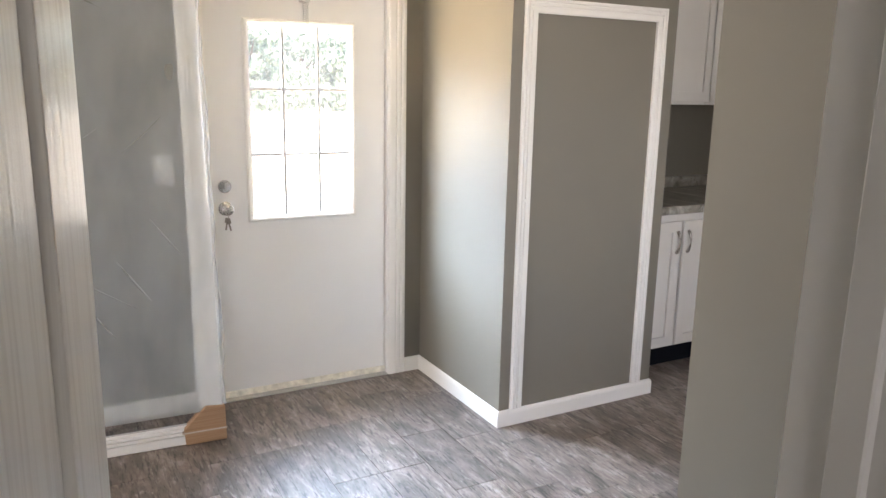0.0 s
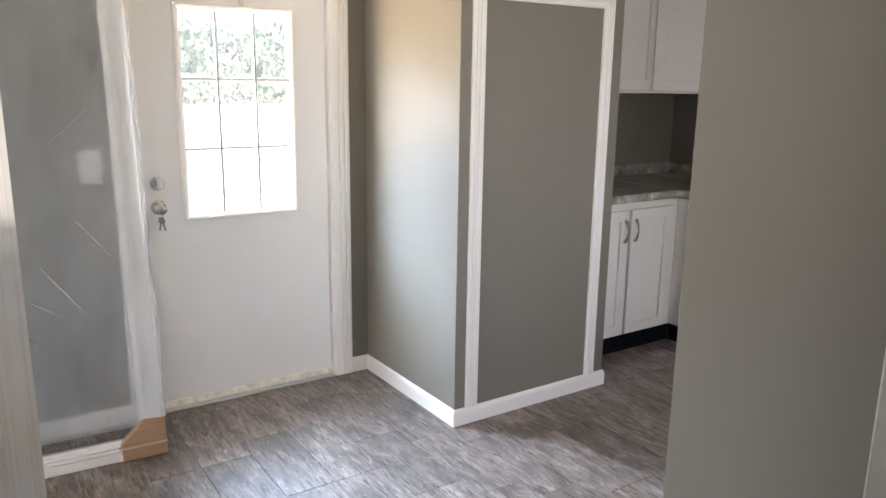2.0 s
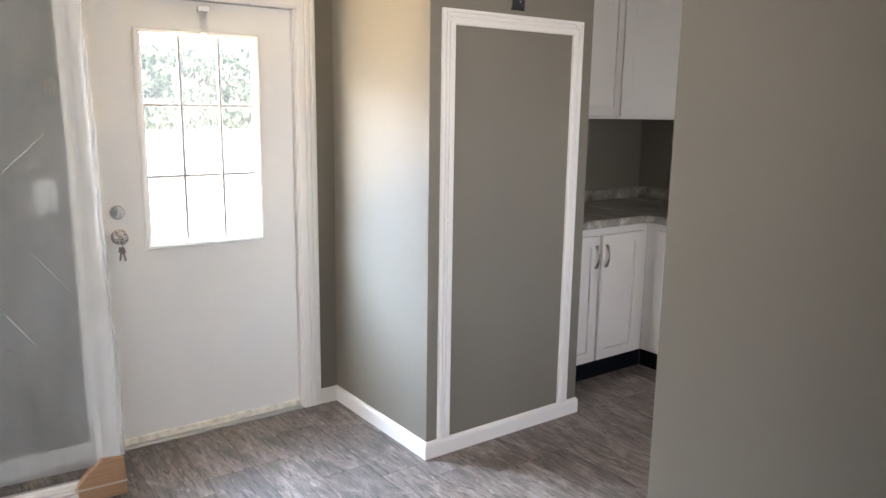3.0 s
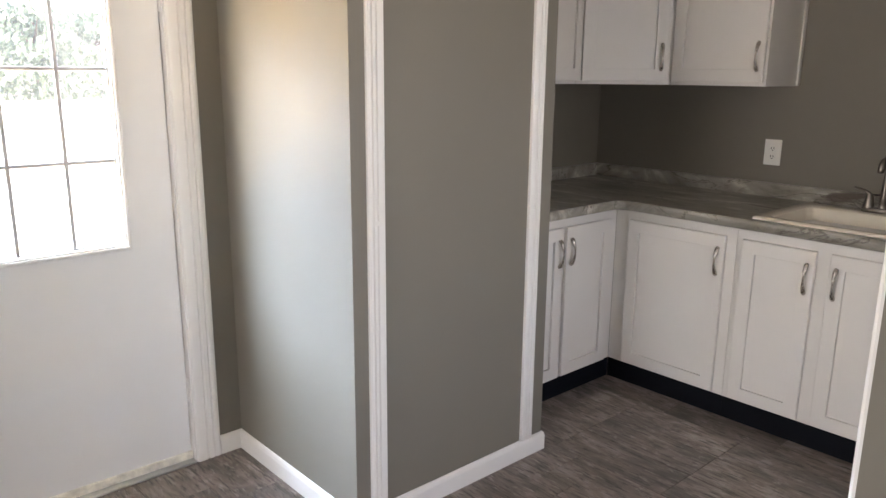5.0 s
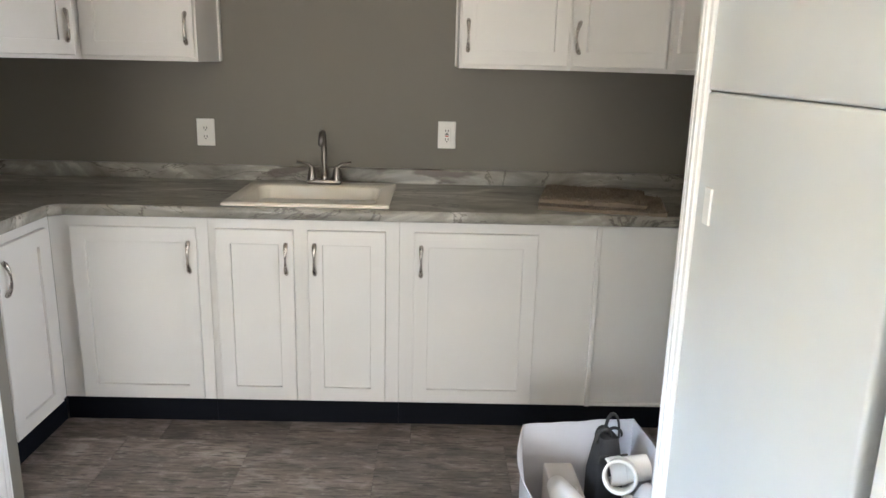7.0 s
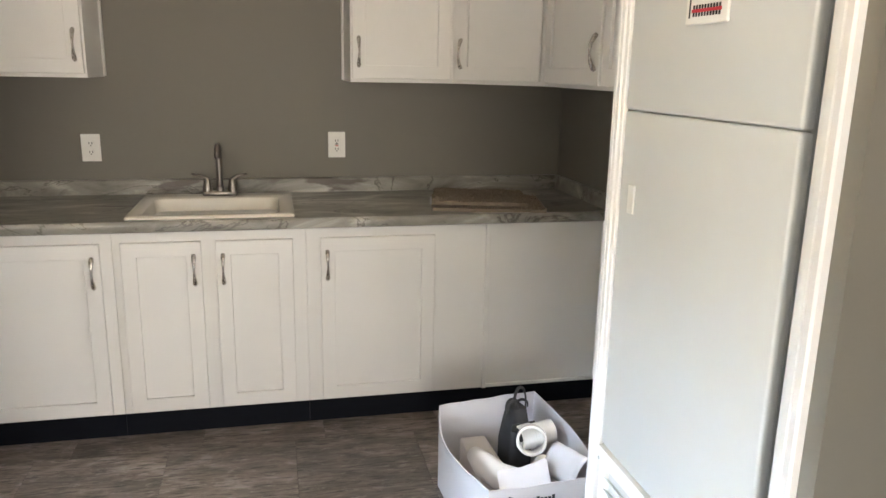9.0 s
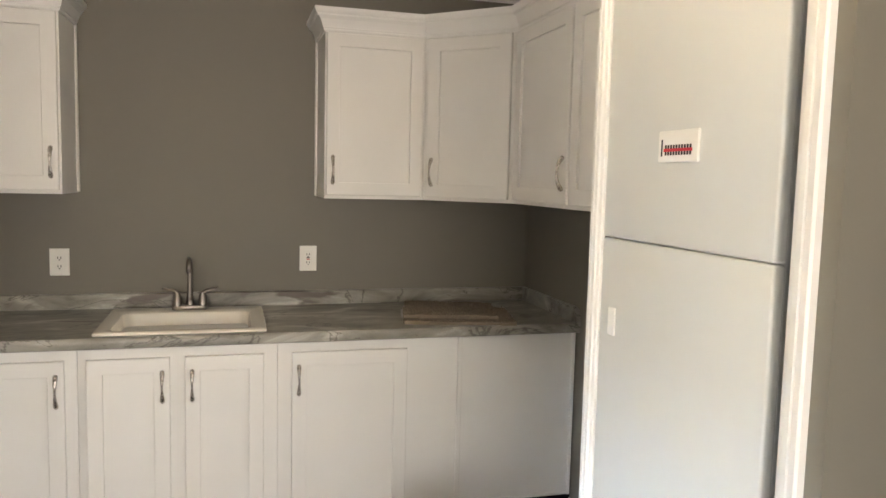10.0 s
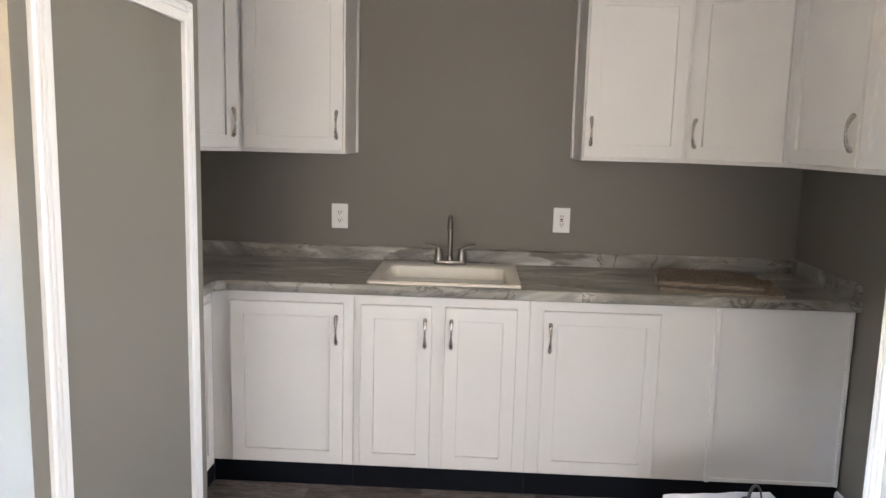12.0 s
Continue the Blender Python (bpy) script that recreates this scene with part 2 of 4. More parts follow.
def plastic_film(name, opacity, wrinkle):
    """Clear polythene: mostly see-through, scattering the light that falls on either side."""
    m, t, b = material(name, 0.40)
    b.inputs["Base Color"].default_value = (0.82, 0.88, 0.94, 1)
    b.inputs["Specular IOR Level"].default_value = 0.6
    v = coords(t, (2.2, 1, 1.0))
    n = node(t, "ShaderNodeTexNoise", Scale=1.8, Detail=3.0, Distortion=0.2)
    t.links.new(v, n.inputs["Vector"])
    a = node(t, "ShaderNodeMapRange", To_Min=opacity * 0.82, To_Max=opacity * 1.28)
    a.inputs["From Min"].default_value, a.inputs["From Max"].default_value = 0.3, 0.75
    t.links.new(n.outputs[0], a.inputs["Value"])
    bump(t, b, n.outputs[0], wrinkle, 0.02)
    clear = t.nodes.new("ShaderNodeBsdfTransparent")
    milky = t.nodes.new("ShaderNodeBsdfTranslucent")
    milky.inputs["Color"].default_value = (0.82, 0.88, 0.94, 1)
    body = t.nodes.new("ShaderNodeMixShader")
    body.inputs[0].default_value = 0.7
    t.links.new(milky.outputs[0], body.inputs[1]), t.links.new(b.outputs[0], body.inputs[2])
    whole = t.nodes.new("ShaderNodeMixShader")
    t.links.new(a.outputs[0], whole.inputs[0]), t.links.new(clear.outputs[0], whole.inputs[1]), t.links.new(body.outputs[0], whole.inputs[2])
    out = next(q for q in t.nodes if q.type == "OUTPUT_MATERIAL")
    t.links.new(whole.outputs[0], out.inputs["Surface"])
    return m


FILM = plastic_film("clear_plastic_film", 0.32, 0.04)
CREASE = plastic_film("creased_plastic_film", 0.26, 0.1)
FILMFOLD = plastic_film("bunched_plastic_film", 0.38, 0.9)


def leaf_green():
    m, t, b = material("leaves", 0.55)
    g = t.nodes.new("ShaderNodeNewGeometry")
    t.links.new(ramp(t, g.outputs["Random Per Island"], [(0.0, (0.085, 0.115, 0.065)), (0.6, (0.115, 0.145, 0.088)), (1.0, (0.15, 0.18, 0.12))]), b.inputs["Base Color"])
    return m


LEAF = leaf_green()
BARK = painted("bark", (0.12, 0.085, 0.06), 0.9, 0.3, 30.0, 0.8)
YARD = painted("dry_pale_gravel", (0.42, 0.37, 0.29), 0.9, 0.18, 12.0, 0.5, 0.15)


def fibre():
    m, t, b = material("coir_fibre", 0.9)
    g = t.nodes.new("ShaderNodeNewGeometry")
    t.links.new(ramp(t, g.outputs["Random Per Island"], [(0.0, (0.115, 0.086, 0.060)), (0.55, (0.19, 0.150, 0.108)), (1.0, (0.30, 0.25, 0.19))]), b.inputs["Base Color"])
    return m


FIBRE = fibre()

# ---- mesh helpers ----
PLACE = {}


def thing(name, m=None, label="", category="", group="", kind=""):
    """An Empty at a thing's base, that parents its parts."""
    ob = new(name)
    ob.empty_display_size = 0.05
    ob.matrix_basis = m if m is not None else Matrix()
    PLACE[ob] = ob.matrix_basis.copy()
    return tagged(ob, label, category, group, kind)


def part(name, bm, mat, parent=None, label="", smooth=False):
    """Links a bmesh, in the coordinates of its thing, as one mesh object."""
    bmesh.ops.recalc_face_normals(bm, faces=bm.faces[:])
    me = bpy.data.meshes.new(name)
    bm.to_mesh(me)
    bm.free()
    me.materials.append(mat)
    if smooth:
        for p in me.polygons:
            p.use_smooth = True
        if smooth != "all":
            me.set_sharp_from_angle(angle=radians(38))
    ob = new(name, me)
    if parent is not None:
        ob.parent = parent
    return tagged(ob, label)


def setting(name, bm, mat, label, category):
    return tagged(part(name, bm, mat), label, category, "", "structure")


def box(x0, x1, y0, y1, z0, z1, bevel=0.0, bm=None, seg=1):
    bm = bm or bmesh.new()
    c = bmesh.ops.create_cube(bm, size=1)["verts"]
    for v in c:
        v.co = Vector(((x0 + x1) / 2 + v.co.x * (x1 - x0), (y0 + y1) / 2 + v.co.y * (y1 - y0), (z0 + z1) / 2 + v.co.z * (z1 - z0)))
    if bevel:
        e = list({e for v in c for e in v.link_edges})
        bmesh.ops.bevel(bm, geom=e, offset=bevel, segments=seg, affect="EDGES", profile=0.5)
    return bm


def sweep(path, profile, put, closed=False, bm=None):
    """Runs a profile of (out, up) along a path in a plane, with mitred corners. put(u, v, up) gives the place."""
    bm = bm or bmesh.new()
    n = len(path)
    rings = []
    for i, p in enumerate(path):
        p = Vector(p)
        a = p - Vector(path[i - 1]) if (i or closed) else None
        b = Vector(path[(i + 1) % n]) - p if (i < n - 1 or closed) else None
        na = Vector((a.y, -a.x)).normalized() if a is not None else None
        nb = Vector((b.y, -b.x)).normalized() if b is not None else None
        if na is None or nb is None:
            side = na if nb is None else nb
        else:
            side = (na + nb).normalized()
            side = side / max(0.3, side.dot(na))
        rings.append([bm.verts.new(put(p.x + side.x * o, p.y + side.y * o, w)) for o, w in profile])
    k = len(profile)
    for i in range(n if closed else n - 1):
        r, s = rings[i], rings[(i + 1) % n]
        for j in range(k):
            bm.faces.new((r[j], r[(j + 1) % k], s[(j + 1) % k], s[j]))
    if not closed:
        bm.faces.new(rings[0])
        bm.faces.new(rings[-1][::-1])
    return bm


def lathe(profile, m=None, sides=20, bm=None):
    """Turns (radius, height) points round z."""
    bm = bm or bmesh.new()
    m = m or Matrix()
    rings = [[bm.verts.new(m @ Vector((r * math.cos(2 * math.pi * i / sides), r * math.sin(2 * math.pi * i / sides), h))) for i in range(sides)] for r, h in profile]
    for a, b in zip(rings, rings[1:]):
        for i in range(sides):
            bm.faces.new((a[i], a[(i + 1) % sides], b[(i + 1) % sides], b[i]))
    bm.faces.new(rings[0][::-1])
    bm.faces.new(rings[-1])
    return bm


def tube(points, radii, sides=10, bm=None, flat=1.0):
    """A round or flattened tube along points."""
    bm = bm or bmesh.new()
    pts = [Vector(p) for p in points]
    if not isinstance(radii, (list, tuple)):
        radii = [radii] * len(pts)
    rings = []
    side = None
    for i, p in enumerate(pts):
        d = (pts[min(i + 1, len(pts) - 1)] - pts[max(i - 1, 0)]).normalized()
        if side is None:
            side = d.orthogonal().normalized()
        side = (side - d * side.dot(d)).normalized()
        up = d.cross(side)
        rings.append([bm.verts.new(p + (side * math.cos(2 * math.pi * j / sides) + up * math.sin(2 * math.pi * j / sides) * flat) * radii[i]) for j in range(sides)])
    for a, b in zip(rings, rings[1:]):
        for j in range(sides):
            bm.faces.new((a[j], a[(j + 1) % sides], b[(j + 1) % sides], b[j]))
    bm.faces.new(rings[0][::-1])
    bm.faces.new(rings[-1])
    return bm


# ---- the setting ----
DOOR_WALL, BOX_W, BOX_S, BOX_E = 3.668, 1.780, 2.848, 2.698
KITCHEN_N, KITCHEN_E, KITCHEN_S = 3.757, 4.20, 0.402
CLOSET_W, CLOSET_N, CLOSET_E = 1.192, 1.224, 1.832
HALL_N, HALL_S = 0.550, 0.430
JAMB_L, JAMB_R = -0.200, 0.590
WEST, TOP = WEST_X, 2.55
STUB_N, STUB_E = 1.28, -0.262

base_floor = setting("floor", box(WEST - 0.1, 4.33, -1.6, 3.79, -0.20, -0.0035), JOINT, "grey-brown weathered wood-look vinyl plank floor", "floor")
ceiling = setting("ceiling", box(WEST - 0.1, 4.33, -1.6, 3.93, TOP, TOP + 0.2), CEILING, "plain white ceiling", "ceiling")

# the opening west of the door is added, unseen, for the north fill lamp
bm = box(-1.45, 0.675, DOOR_WALL, 3.79, 0, TOP)
box(WEST, -2.35, DOOR_WALL, 3.79, 0, TOP, bm=bm)
box(-2.35, -1.45, DOOR_WALL, 3.79, 0, 0.80, bm=bm)
box(-2.35, -1.45, DOOR_WALL, 3.79, 2.10, TOP, bm=bm)
box(1.590, BOX_E - 0.09, DOOR_WALL, 3.79, 0, TOP, bm=bm)
box(0.675, 1.590, DOOR_WALL, 3.79, 1.968, TOP, bm=bm)
setting("wall_north", bm, WALL, "greige painted wall with the back door", "wall")
bm = box(BOX_W, BOX_W + 0.09, BOX_S, DOOR_WALL, 0, TOP)
box(BOX_W + 0.09, BOX_E, BOX_S, BOX_S + 0.09, 0, TOP, bm=bm)
box(BOX_E - 0.09, BOX_E, BOX_S + 0.09, KITCHEN_N, 0, TOP, bm=bm)
setting("wall_partition", bm, WALL, "greige boxed-out partition beside the back door", "wall")
setting("wall_kitchen_north", box(BOX_E - 0.09, KITCHEN_E, KITCHEN_N, KITCHEN_N + 0.12, 0, TOP), WALL, "greige wall behind the short counter leg", "wall")
setting("wall_east", box(KITCHEN_E, KITCHEN_E + 0.10, 0.31, KITCHEN_N + 0.12, 0, TOP), WALL, "greige wall behind the sink", "wall")
# the opening is added, out of view, to let the kitchen fill lamp in
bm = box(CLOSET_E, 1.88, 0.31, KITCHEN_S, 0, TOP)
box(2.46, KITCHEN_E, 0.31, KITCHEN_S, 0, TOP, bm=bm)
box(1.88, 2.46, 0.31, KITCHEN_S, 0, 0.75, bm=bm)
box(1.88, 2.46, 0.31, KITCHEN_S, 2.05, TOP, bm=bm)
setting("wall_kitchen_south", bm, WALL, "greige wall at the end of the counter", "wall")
setting("wall_closet_west", box(CLOSET_W, CLOSET_W + 0.08, HALL_N, CLOSET_N, 0, TOP), WALL, "greige closet side wall beside the furnace", "wall")
setting("wall_closet_header", box(CLOSET_W + 0.08, CLOSET_E, CLOSET_N - 0.08, CLOSET_N, 2.10, TOP), WALL, "greige wall over the furnace opening", "wall")
setting("wall_closet_corner", box(1.784, CLOSET_E, CLOSET_N - 0.08, CLOSET_N, 0, 2.10), WALL, "greige narrow wall beside the furnace moulding", "wall")
setting("wall_closet_east", box(CLOSET_E - 0.049, CLOSET_E, 0.31, CLOSET_N - 0.08, 0, TOP), WALL, "greige closet wall facing the kitchen end", "wall")
bm = box(JAMB_R, 1.245, HALL_S, HALL_N, 0, TOP)
box(STUB_E, JAMB_L, HALL_S, HALL_N, 0, TOP, bm=bm)
box(JAMB_L, JAMB_R, HALL_S, HALL_N, 2.05, TOP, bm=bm)
setting("wall_hall", bm, WALL, "greige wall with the hall doorway", "wall")
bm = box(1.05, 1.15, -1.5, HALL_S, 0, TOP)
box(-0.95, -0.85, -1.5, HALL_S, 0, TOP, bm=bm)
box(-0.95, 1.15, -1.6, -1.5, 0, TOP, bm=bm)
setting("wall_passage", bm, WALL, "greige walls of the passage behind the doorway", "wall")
# unseen wall, added to hold west light off the closet side
bm = box(WEST, STUB_E, STUB_N - 0.1, STUB_N, 0, TOP)
box(STUB_E - 0.1, STUB_E, HALL_S, STUB_N - 0.1, 0, TOP, bm=bm)
setting("wall_shading_stub", bm, WALL, "unseen greige wall added beside the open door to shade the closet", "wall")
# unseen wall; its opening is assumed, to admit the west lamp
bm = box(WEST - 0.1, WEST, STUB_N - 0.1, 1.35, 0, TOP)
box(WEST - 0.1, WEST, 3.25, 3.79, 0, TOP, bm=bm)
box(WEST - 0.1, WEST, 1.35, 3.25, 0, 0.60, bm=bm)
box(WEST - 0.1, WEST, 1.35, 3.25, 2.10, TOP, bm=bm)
setting("wall_west", bm, WALL, "unseen greige wall with an assumed window opening", "wall")

# baseboards: a square face with an eased top edge
BASE = [(0, 0), (0.012, 0), (0.012, 0.060), (0.009, 0.072), (0.004, 0.078), (0, 0.078)]


def flat_put(u, v, w):
    return Vector((u, v, w))


bb = sweep([(BOX_E, 3.09), (BOX_E, BOX_S), (BOX_W, BOX_S), (BOX_W, DOOR_WALL), (1.684, DOOR_WALL)][::-1], BASE, flat_put)
setting("baseboard", bb, TRIM, "white painted baseboard round the partition", "baseboard")
bb = sweep([(0.578, DOOR_WALL), (WEST, DOOR_WALL), (WEST, STUB_N), (STUB_E, STUB_N)][::-1], BASE, flat_put)
setting("baseboard", bb, TRIM, "white painted baseboard by the back door", "baseboard")
bb = sweep([(CLOSET_E, CLOSET_N - 0.01), (CLOSET_E, KITCHEN_S), (3.59, KITCHEN_S)], [(-o, w) for o, w in BASE], flat_put)
setting("baseboard", bb, TRIM, "white painted baseboard at the end of the counter", "baseboard")

# ceiling moulding
COVE = [(0, 0), (0.008, 0), (0.010, 0.012), (0.020, 0.020), (0.034, 0.046), (0.044, 0.052), (0.046, 0.070), (0, 0.070)]
cm = sweep([(BOX_E, BOX_S + 0.1), (BOX_E, KITCHEN_N), (KITCHEN_E, KITCHEN_N), (KITCHEN_E, KITCHEN_S), (CLOSET_E, KITCHEN_S)], COVE, lambda u, v, w: Vector((u, v, TOP - 0.071 + w)))
setting("trim", cm, TRIM, "white ceiling moulding over the cabinets", "moulding")

# fluted flat moulding used for casings and for the framed panel
FLUTE = [(0, 0), (0, 0.010), (0.006, 0.014), (0.013, 0.014), (0.0165, 0.0085), (0.020, 0.014), (0.030, 0.014), (0.0335, 0.0085), (0.037, 0.014), (0.046, 0.0145), (0.056, 0.0145), (0.062, 0.012), (0.062, 0)]


def fluted(width):
    return [(o * width / 0.062, w) for o, w in FLUTE]


# framed panel on the partition
def on_partition(u, v, w):
    return Vector((u, BOX_S - w, v))


frame_thing = thing("panel_frame", None, "white fluted moulding framing a painted wall panel", "wall trim", "", "structure")
PX0, PX1, PZ0, PZ1, PWID = 1.836, 2.630, 0.080, 1.906, 0.062
lo = [(PX0, PZ0), (PX0, PZ1), (PX1, PZ1), (PX1, PZ0)]
part("moulding", sweep(lo, [(o, w) for o, w in fluted(PWID)], on_partition), TRIM, frame_thing)
for x, z in ((PX0 + 0.03, PZ1 - 0.045), (PX1 - 0.03, PZ1 - 0.045), (PX1 - 0.05, PZ1 - 0.022), (PX0 + 0.03, 1.055), (PX1 - 0.03, 1.050), (PX0 + 0.03, 0.11), (PX1 - 0.03, 0.11)):
    part("nail_cap", lathe([(0.008, 0), (0.008, 0.002), (0.005, 0.004)], pose(x, BOX_S - 0.0125, z, 90, 0, 0), 10), TRIM, frame_thing)

# ---- back door ----
SLAB0, SLAB1, SLABZ0, SLABZ1, SLABY = 0.697, 1.575, 0.040, 1.950, 3.693
GX0, GX1, GZ0, GZ1 = 0.881, 1.401, 0.899, 1.815
door = thing("back_door", pose(0, 0, 0), "white half-glazed exterior door with nine panes, closed", "door")
bm = box(SLAB0, GX0, SLABY, SLABY + 0.042, SLABZ0, SLABZ1)
box(GX1, SLAB1, SLABY, SLABY + 0.042, SLABZ0, SLABZ1, bm=bm)
box(GX0, GX1, SLABY, SLABY + 0.042, SLABZ0, GZ0, bm=bm)
box(GX0, GX1, SLABY, SLABY + 0.042, GZ1, SLABZ1, bm=bm)
bmesh.ops.remove_doubles(bm, verts=bm.verts[:], dist=0.0005)
slab = part("slab", bm, DOORPAINT, door)


def on_door(u, v, w):
    return Vector((u, SLABY - w, v))


part("glazing_frame", sweep([(GX0 - 0.012, GZ0 - 0.012), (GX0 - 0.012, GZ1 + 0.012), (GX1 + 0.012, GZ1 + 0.012), (GX1 + 0.012, GZ0 - 0.012)], [(0, 0), (0, 0.010), (0.005, 0.016), (0.012, 0.016), (0.014, 0.012), (0.020, 0.012), (0.024, 0.004), (0.024, 0)], on_door, True), PLATE, door, "white plastic glazing frame with screw plugs")
part("glazing_bead", sweep([(GX0 + 0.0125, GZ0 + 0.0125), (GX0 + 0.0125, GZ1 - 0.0125), (GX1 - 0.0125, GZ1 - 0.0125), (GX1 - 0.0125, GZ0 + 0.0125)], [(0, -0.012), (0, 0.003), (0.004, 0.003), (0.006, -0.001), (0.006, -0.012)], on_door, True), MUNTIN, door, "grey glazing bead")
pw, ph = (GX1 - GX0) / 3, (GZ1 - GZ0) / 3
for i in range(3):
    for k in range(3):
        p = part("pane", box(GX0 + i * pw + 0.001, GX0 + (i + 1) * pw - 0.001, SLABY + 0.014, SLABY + 0.018, GZ0 + k * ph + 0.001, GZ0 + (k + 1) * ph - 0.001), HAZED, door)
        p.visible_shadow = False
for i in (1, 2):
    part("muntin", box(GX0 + i * pw - 0.0070, GX0 + i * pw + 0.0070, SLABY - 0.004, SLABY + 0.012, GZ0, GZ1, 0.002), MUNTIN, door, "thin grey muntin")
for k in (1, 2):
    part("muntin", box(GX0, GX1, SLABY - 0.002, SLABY + 0.0115, GZ0 + k * ph - 0.0070, GZ0 + k * ph + 0.0070, 0.002), MUNTIN, door, "thin grey muntin")
for x, z in [(GX0 + f * (GX1 - GX0), z) for f in (0.14, 0.5, 0.86) for z in (GZ0 - 0.002, GZ1 + 0.002)] + [(x, GZ0 + f * (GZ1 - GZ0)) for f in (0.08, 0.5, 0.92) for x in (GX0 - 0.002, GX1 + 0.002)]:
    part("screw_plug", lathe([(0.005, 0), (0.005, 0.002), (0.003, 0.003)], pose(x, SLABY - 0.0130, z, 90, 0, 0), 8), PLATE, door)
knob = part("knob", lathe([(0.033, 0), (0.033, 0.004), (0.026, 0.009), (0.012, 0.012), (0.011, 0.028), (0.020, 0.036), (0.027, 0.048), (0.026, 0.060), (0.018, 0.068), (0.008, 0.070)], pose(0.763, SLABY, 0.957, 90, 0, 0), 24), CHROME, door, "satin chrome knob", True)
part("keyhole", box(0.7615, 0.7645, SLABY - 0.0712, SLABY - 0.0698, 0.950, 0.964), DARK, knob)
bm = tube([(0.763, SLABY - 0.070, 0.954), (0.763, SLABY - 0.073, 0.935), (0.759, SLABY - 0.070, 0.923)], 0.0016, 6)
for dx, dz, tilt in ((-0.010, 0.885, 10), (0.004, 0.880, -14)):
    m = pose(0.761 + dx, SLABY - 0.068, dz + 0.005, 0, tilt, 12)
    q = box(-0.011, 0.011, -0.001, 0.001, 0.010, 0.034, 0.0006)
    box(-0.004, 0.004, -0.001, 0.001, -0.024, 0.010, 0.0004, bm=q)
    bmesh.ops.transform(q, matrix=m, verts=q.verts[:])
    tmp = bpy.data.meshes.new("key")
    q.to_mesh(tmp)
    q.free()
    bm.from_mesh(tmp)
part("keys", bm, DARKNICKEL, knob, "small keys hanging from the lock")
bolt = part("deadbolt", lathe([(0.031, 0), (0.031, 0.005), (0.027, 0.010), (0.010, 0.011)], pose(0.763, SLABY, 1.061, 90, 0, 0), 24), CHROME, door, "round satin deadbolt", True)
part("thumb_turn", box(0.7585, 0.7675, SLABY - 0.024, SLABY - 0.011, 1.047, 1.075, 0.003), CHROME, bolt)
part("door_sweep", box(SLAB0 - 0.002, SLAB1 + 0.0035, SLABY - 0.012, SLABY - 0.0005, 0.0108, 0.043, 0.003), WEATHER, door, "worn off-white door sweep")
part("threshold", box(0.692, 1.580, 3.652, 3.80, 0.0, 0.011, 0.003), ZINC, door, "metal threshold")
bm = tube([(1.163 + 0.0085 * math.cos(a * 0.7), SLABY - 0.016 + 0.0085 * math.sin(a * 0.7), 1.925 - a * 0.0010) for a in range(110)], 0.0018, 6)
box(1.140, 1.186, SLABY - 0.024, SLABY - 0.001, 1.908, 1.930, 0.002, bm=bm)
part("spring", bm, ZINC, door, "zinc door-closer spring with chain")
bm = bmesh.new()
for i in range(11):
    tube([(1.177 + (0.004 * math.cos(a) if i % 2 else 0), SLABY - 0.016 + (0.004 * math.cos(a) if not i % 2 else 0), 1.912 - i * 0.0115 + 0.0075 * math.sin(a)) for a in [j * math.pi / 4 for j in range(9)]], 0.0011, 5, bm)
part("chain", bm, ZINC, door)
for dz in (0.30, 1.05, 1.75):
    part("hinge", tube([(SLAB1 + 0.004, SLABY - 0.004, dz - 0.045), (SLAB1 + 0.004, SLABY - 0.004, dz + 0.045)], 0.006, 10), TRIM, door)

casing = thing("door_1", None, "white painted door frame and fluted casing", "door frame", "", "structure")
bm = box(0.675, 0.694, DOOR_WALL - 0.004, 3.79, 0, 1.968)
box(1.579, 1.590, DOOR_WALL - 0.004, 3.79, 0, 1.968, bm=bm)
box(0.694, 1.579, DOOR_WALL - 0.004, 3.79, 1.954, 1.968, bm=bm)
part("jamb", bm, TRIM, casing)
bm = box(0.6942, 0.712, 3.7375, 3.788, 0, 1.9538)
box(1.561, 1.5788, 3.7375, 3.788, 0, 1.9538, bm=bm)
box(0.712, 1.561, 3.7375, 3.788, 1.937, 1.9538, bm=bm)
part("door_stop", bm, TRIM, casing)


def on_door_wall(u, v, w):
    return Vector((u, DOOR_WALL - 0.0005 - w, v))


part("casing", sweep([(0.580, 0.0), (0.580, 2.055), (1.682, 2.055), (1.682, 0.0)], fluted(0.096), on_door_wall), TRIM, casing)

# ---- hall doorway: jambs, casing and its open leaf ----
hall = thing("door_2", None, "white painted doorway jambs and casing", "door frame", "", "structure")
bm = box(JAMB_R - 0.016, JAMB_R - 0.0005, HALL_S - 0.003, HALL_N + 0.003, 0, 2.05)
box(JAMB_L + 0.0005, JAMB_L + 0.016, HALL_S - 0.003, HALL_N + 0.003, 0, 2.05, bm=bm)
box(JAMB_L + 0.016, JAMB_R - 0.016, HALL_S - 0.003, HALL_N + 0.003, 2.034, 2.0495, bm=bm)
part("jamb", bm, TRIM, hall)
bm = box(JAMB_R - 0.028, JAMB_R - 0.016, 0.474, 0.506, 0, 2.034, 0.002)
part("door_stop", bm, TRIM, hall)
for side, y in ((-1, HALL_S), (1, HALL_N)):
    path = [(JAMB_L + 0.006, 0.0), (JAMB_L + 0.006, 2.044), (JAMB_R - 0.006, 2.044), (JAMB_R - 0.006, 0.0)]
    part("casing", sweep(path, [(-o, w) for o, w in fluted(0.060)][::-1], lambda u, v, w, y=y, side=side: Vector((u, y + side * (w + 0.0005), v))), TRIM, hall)

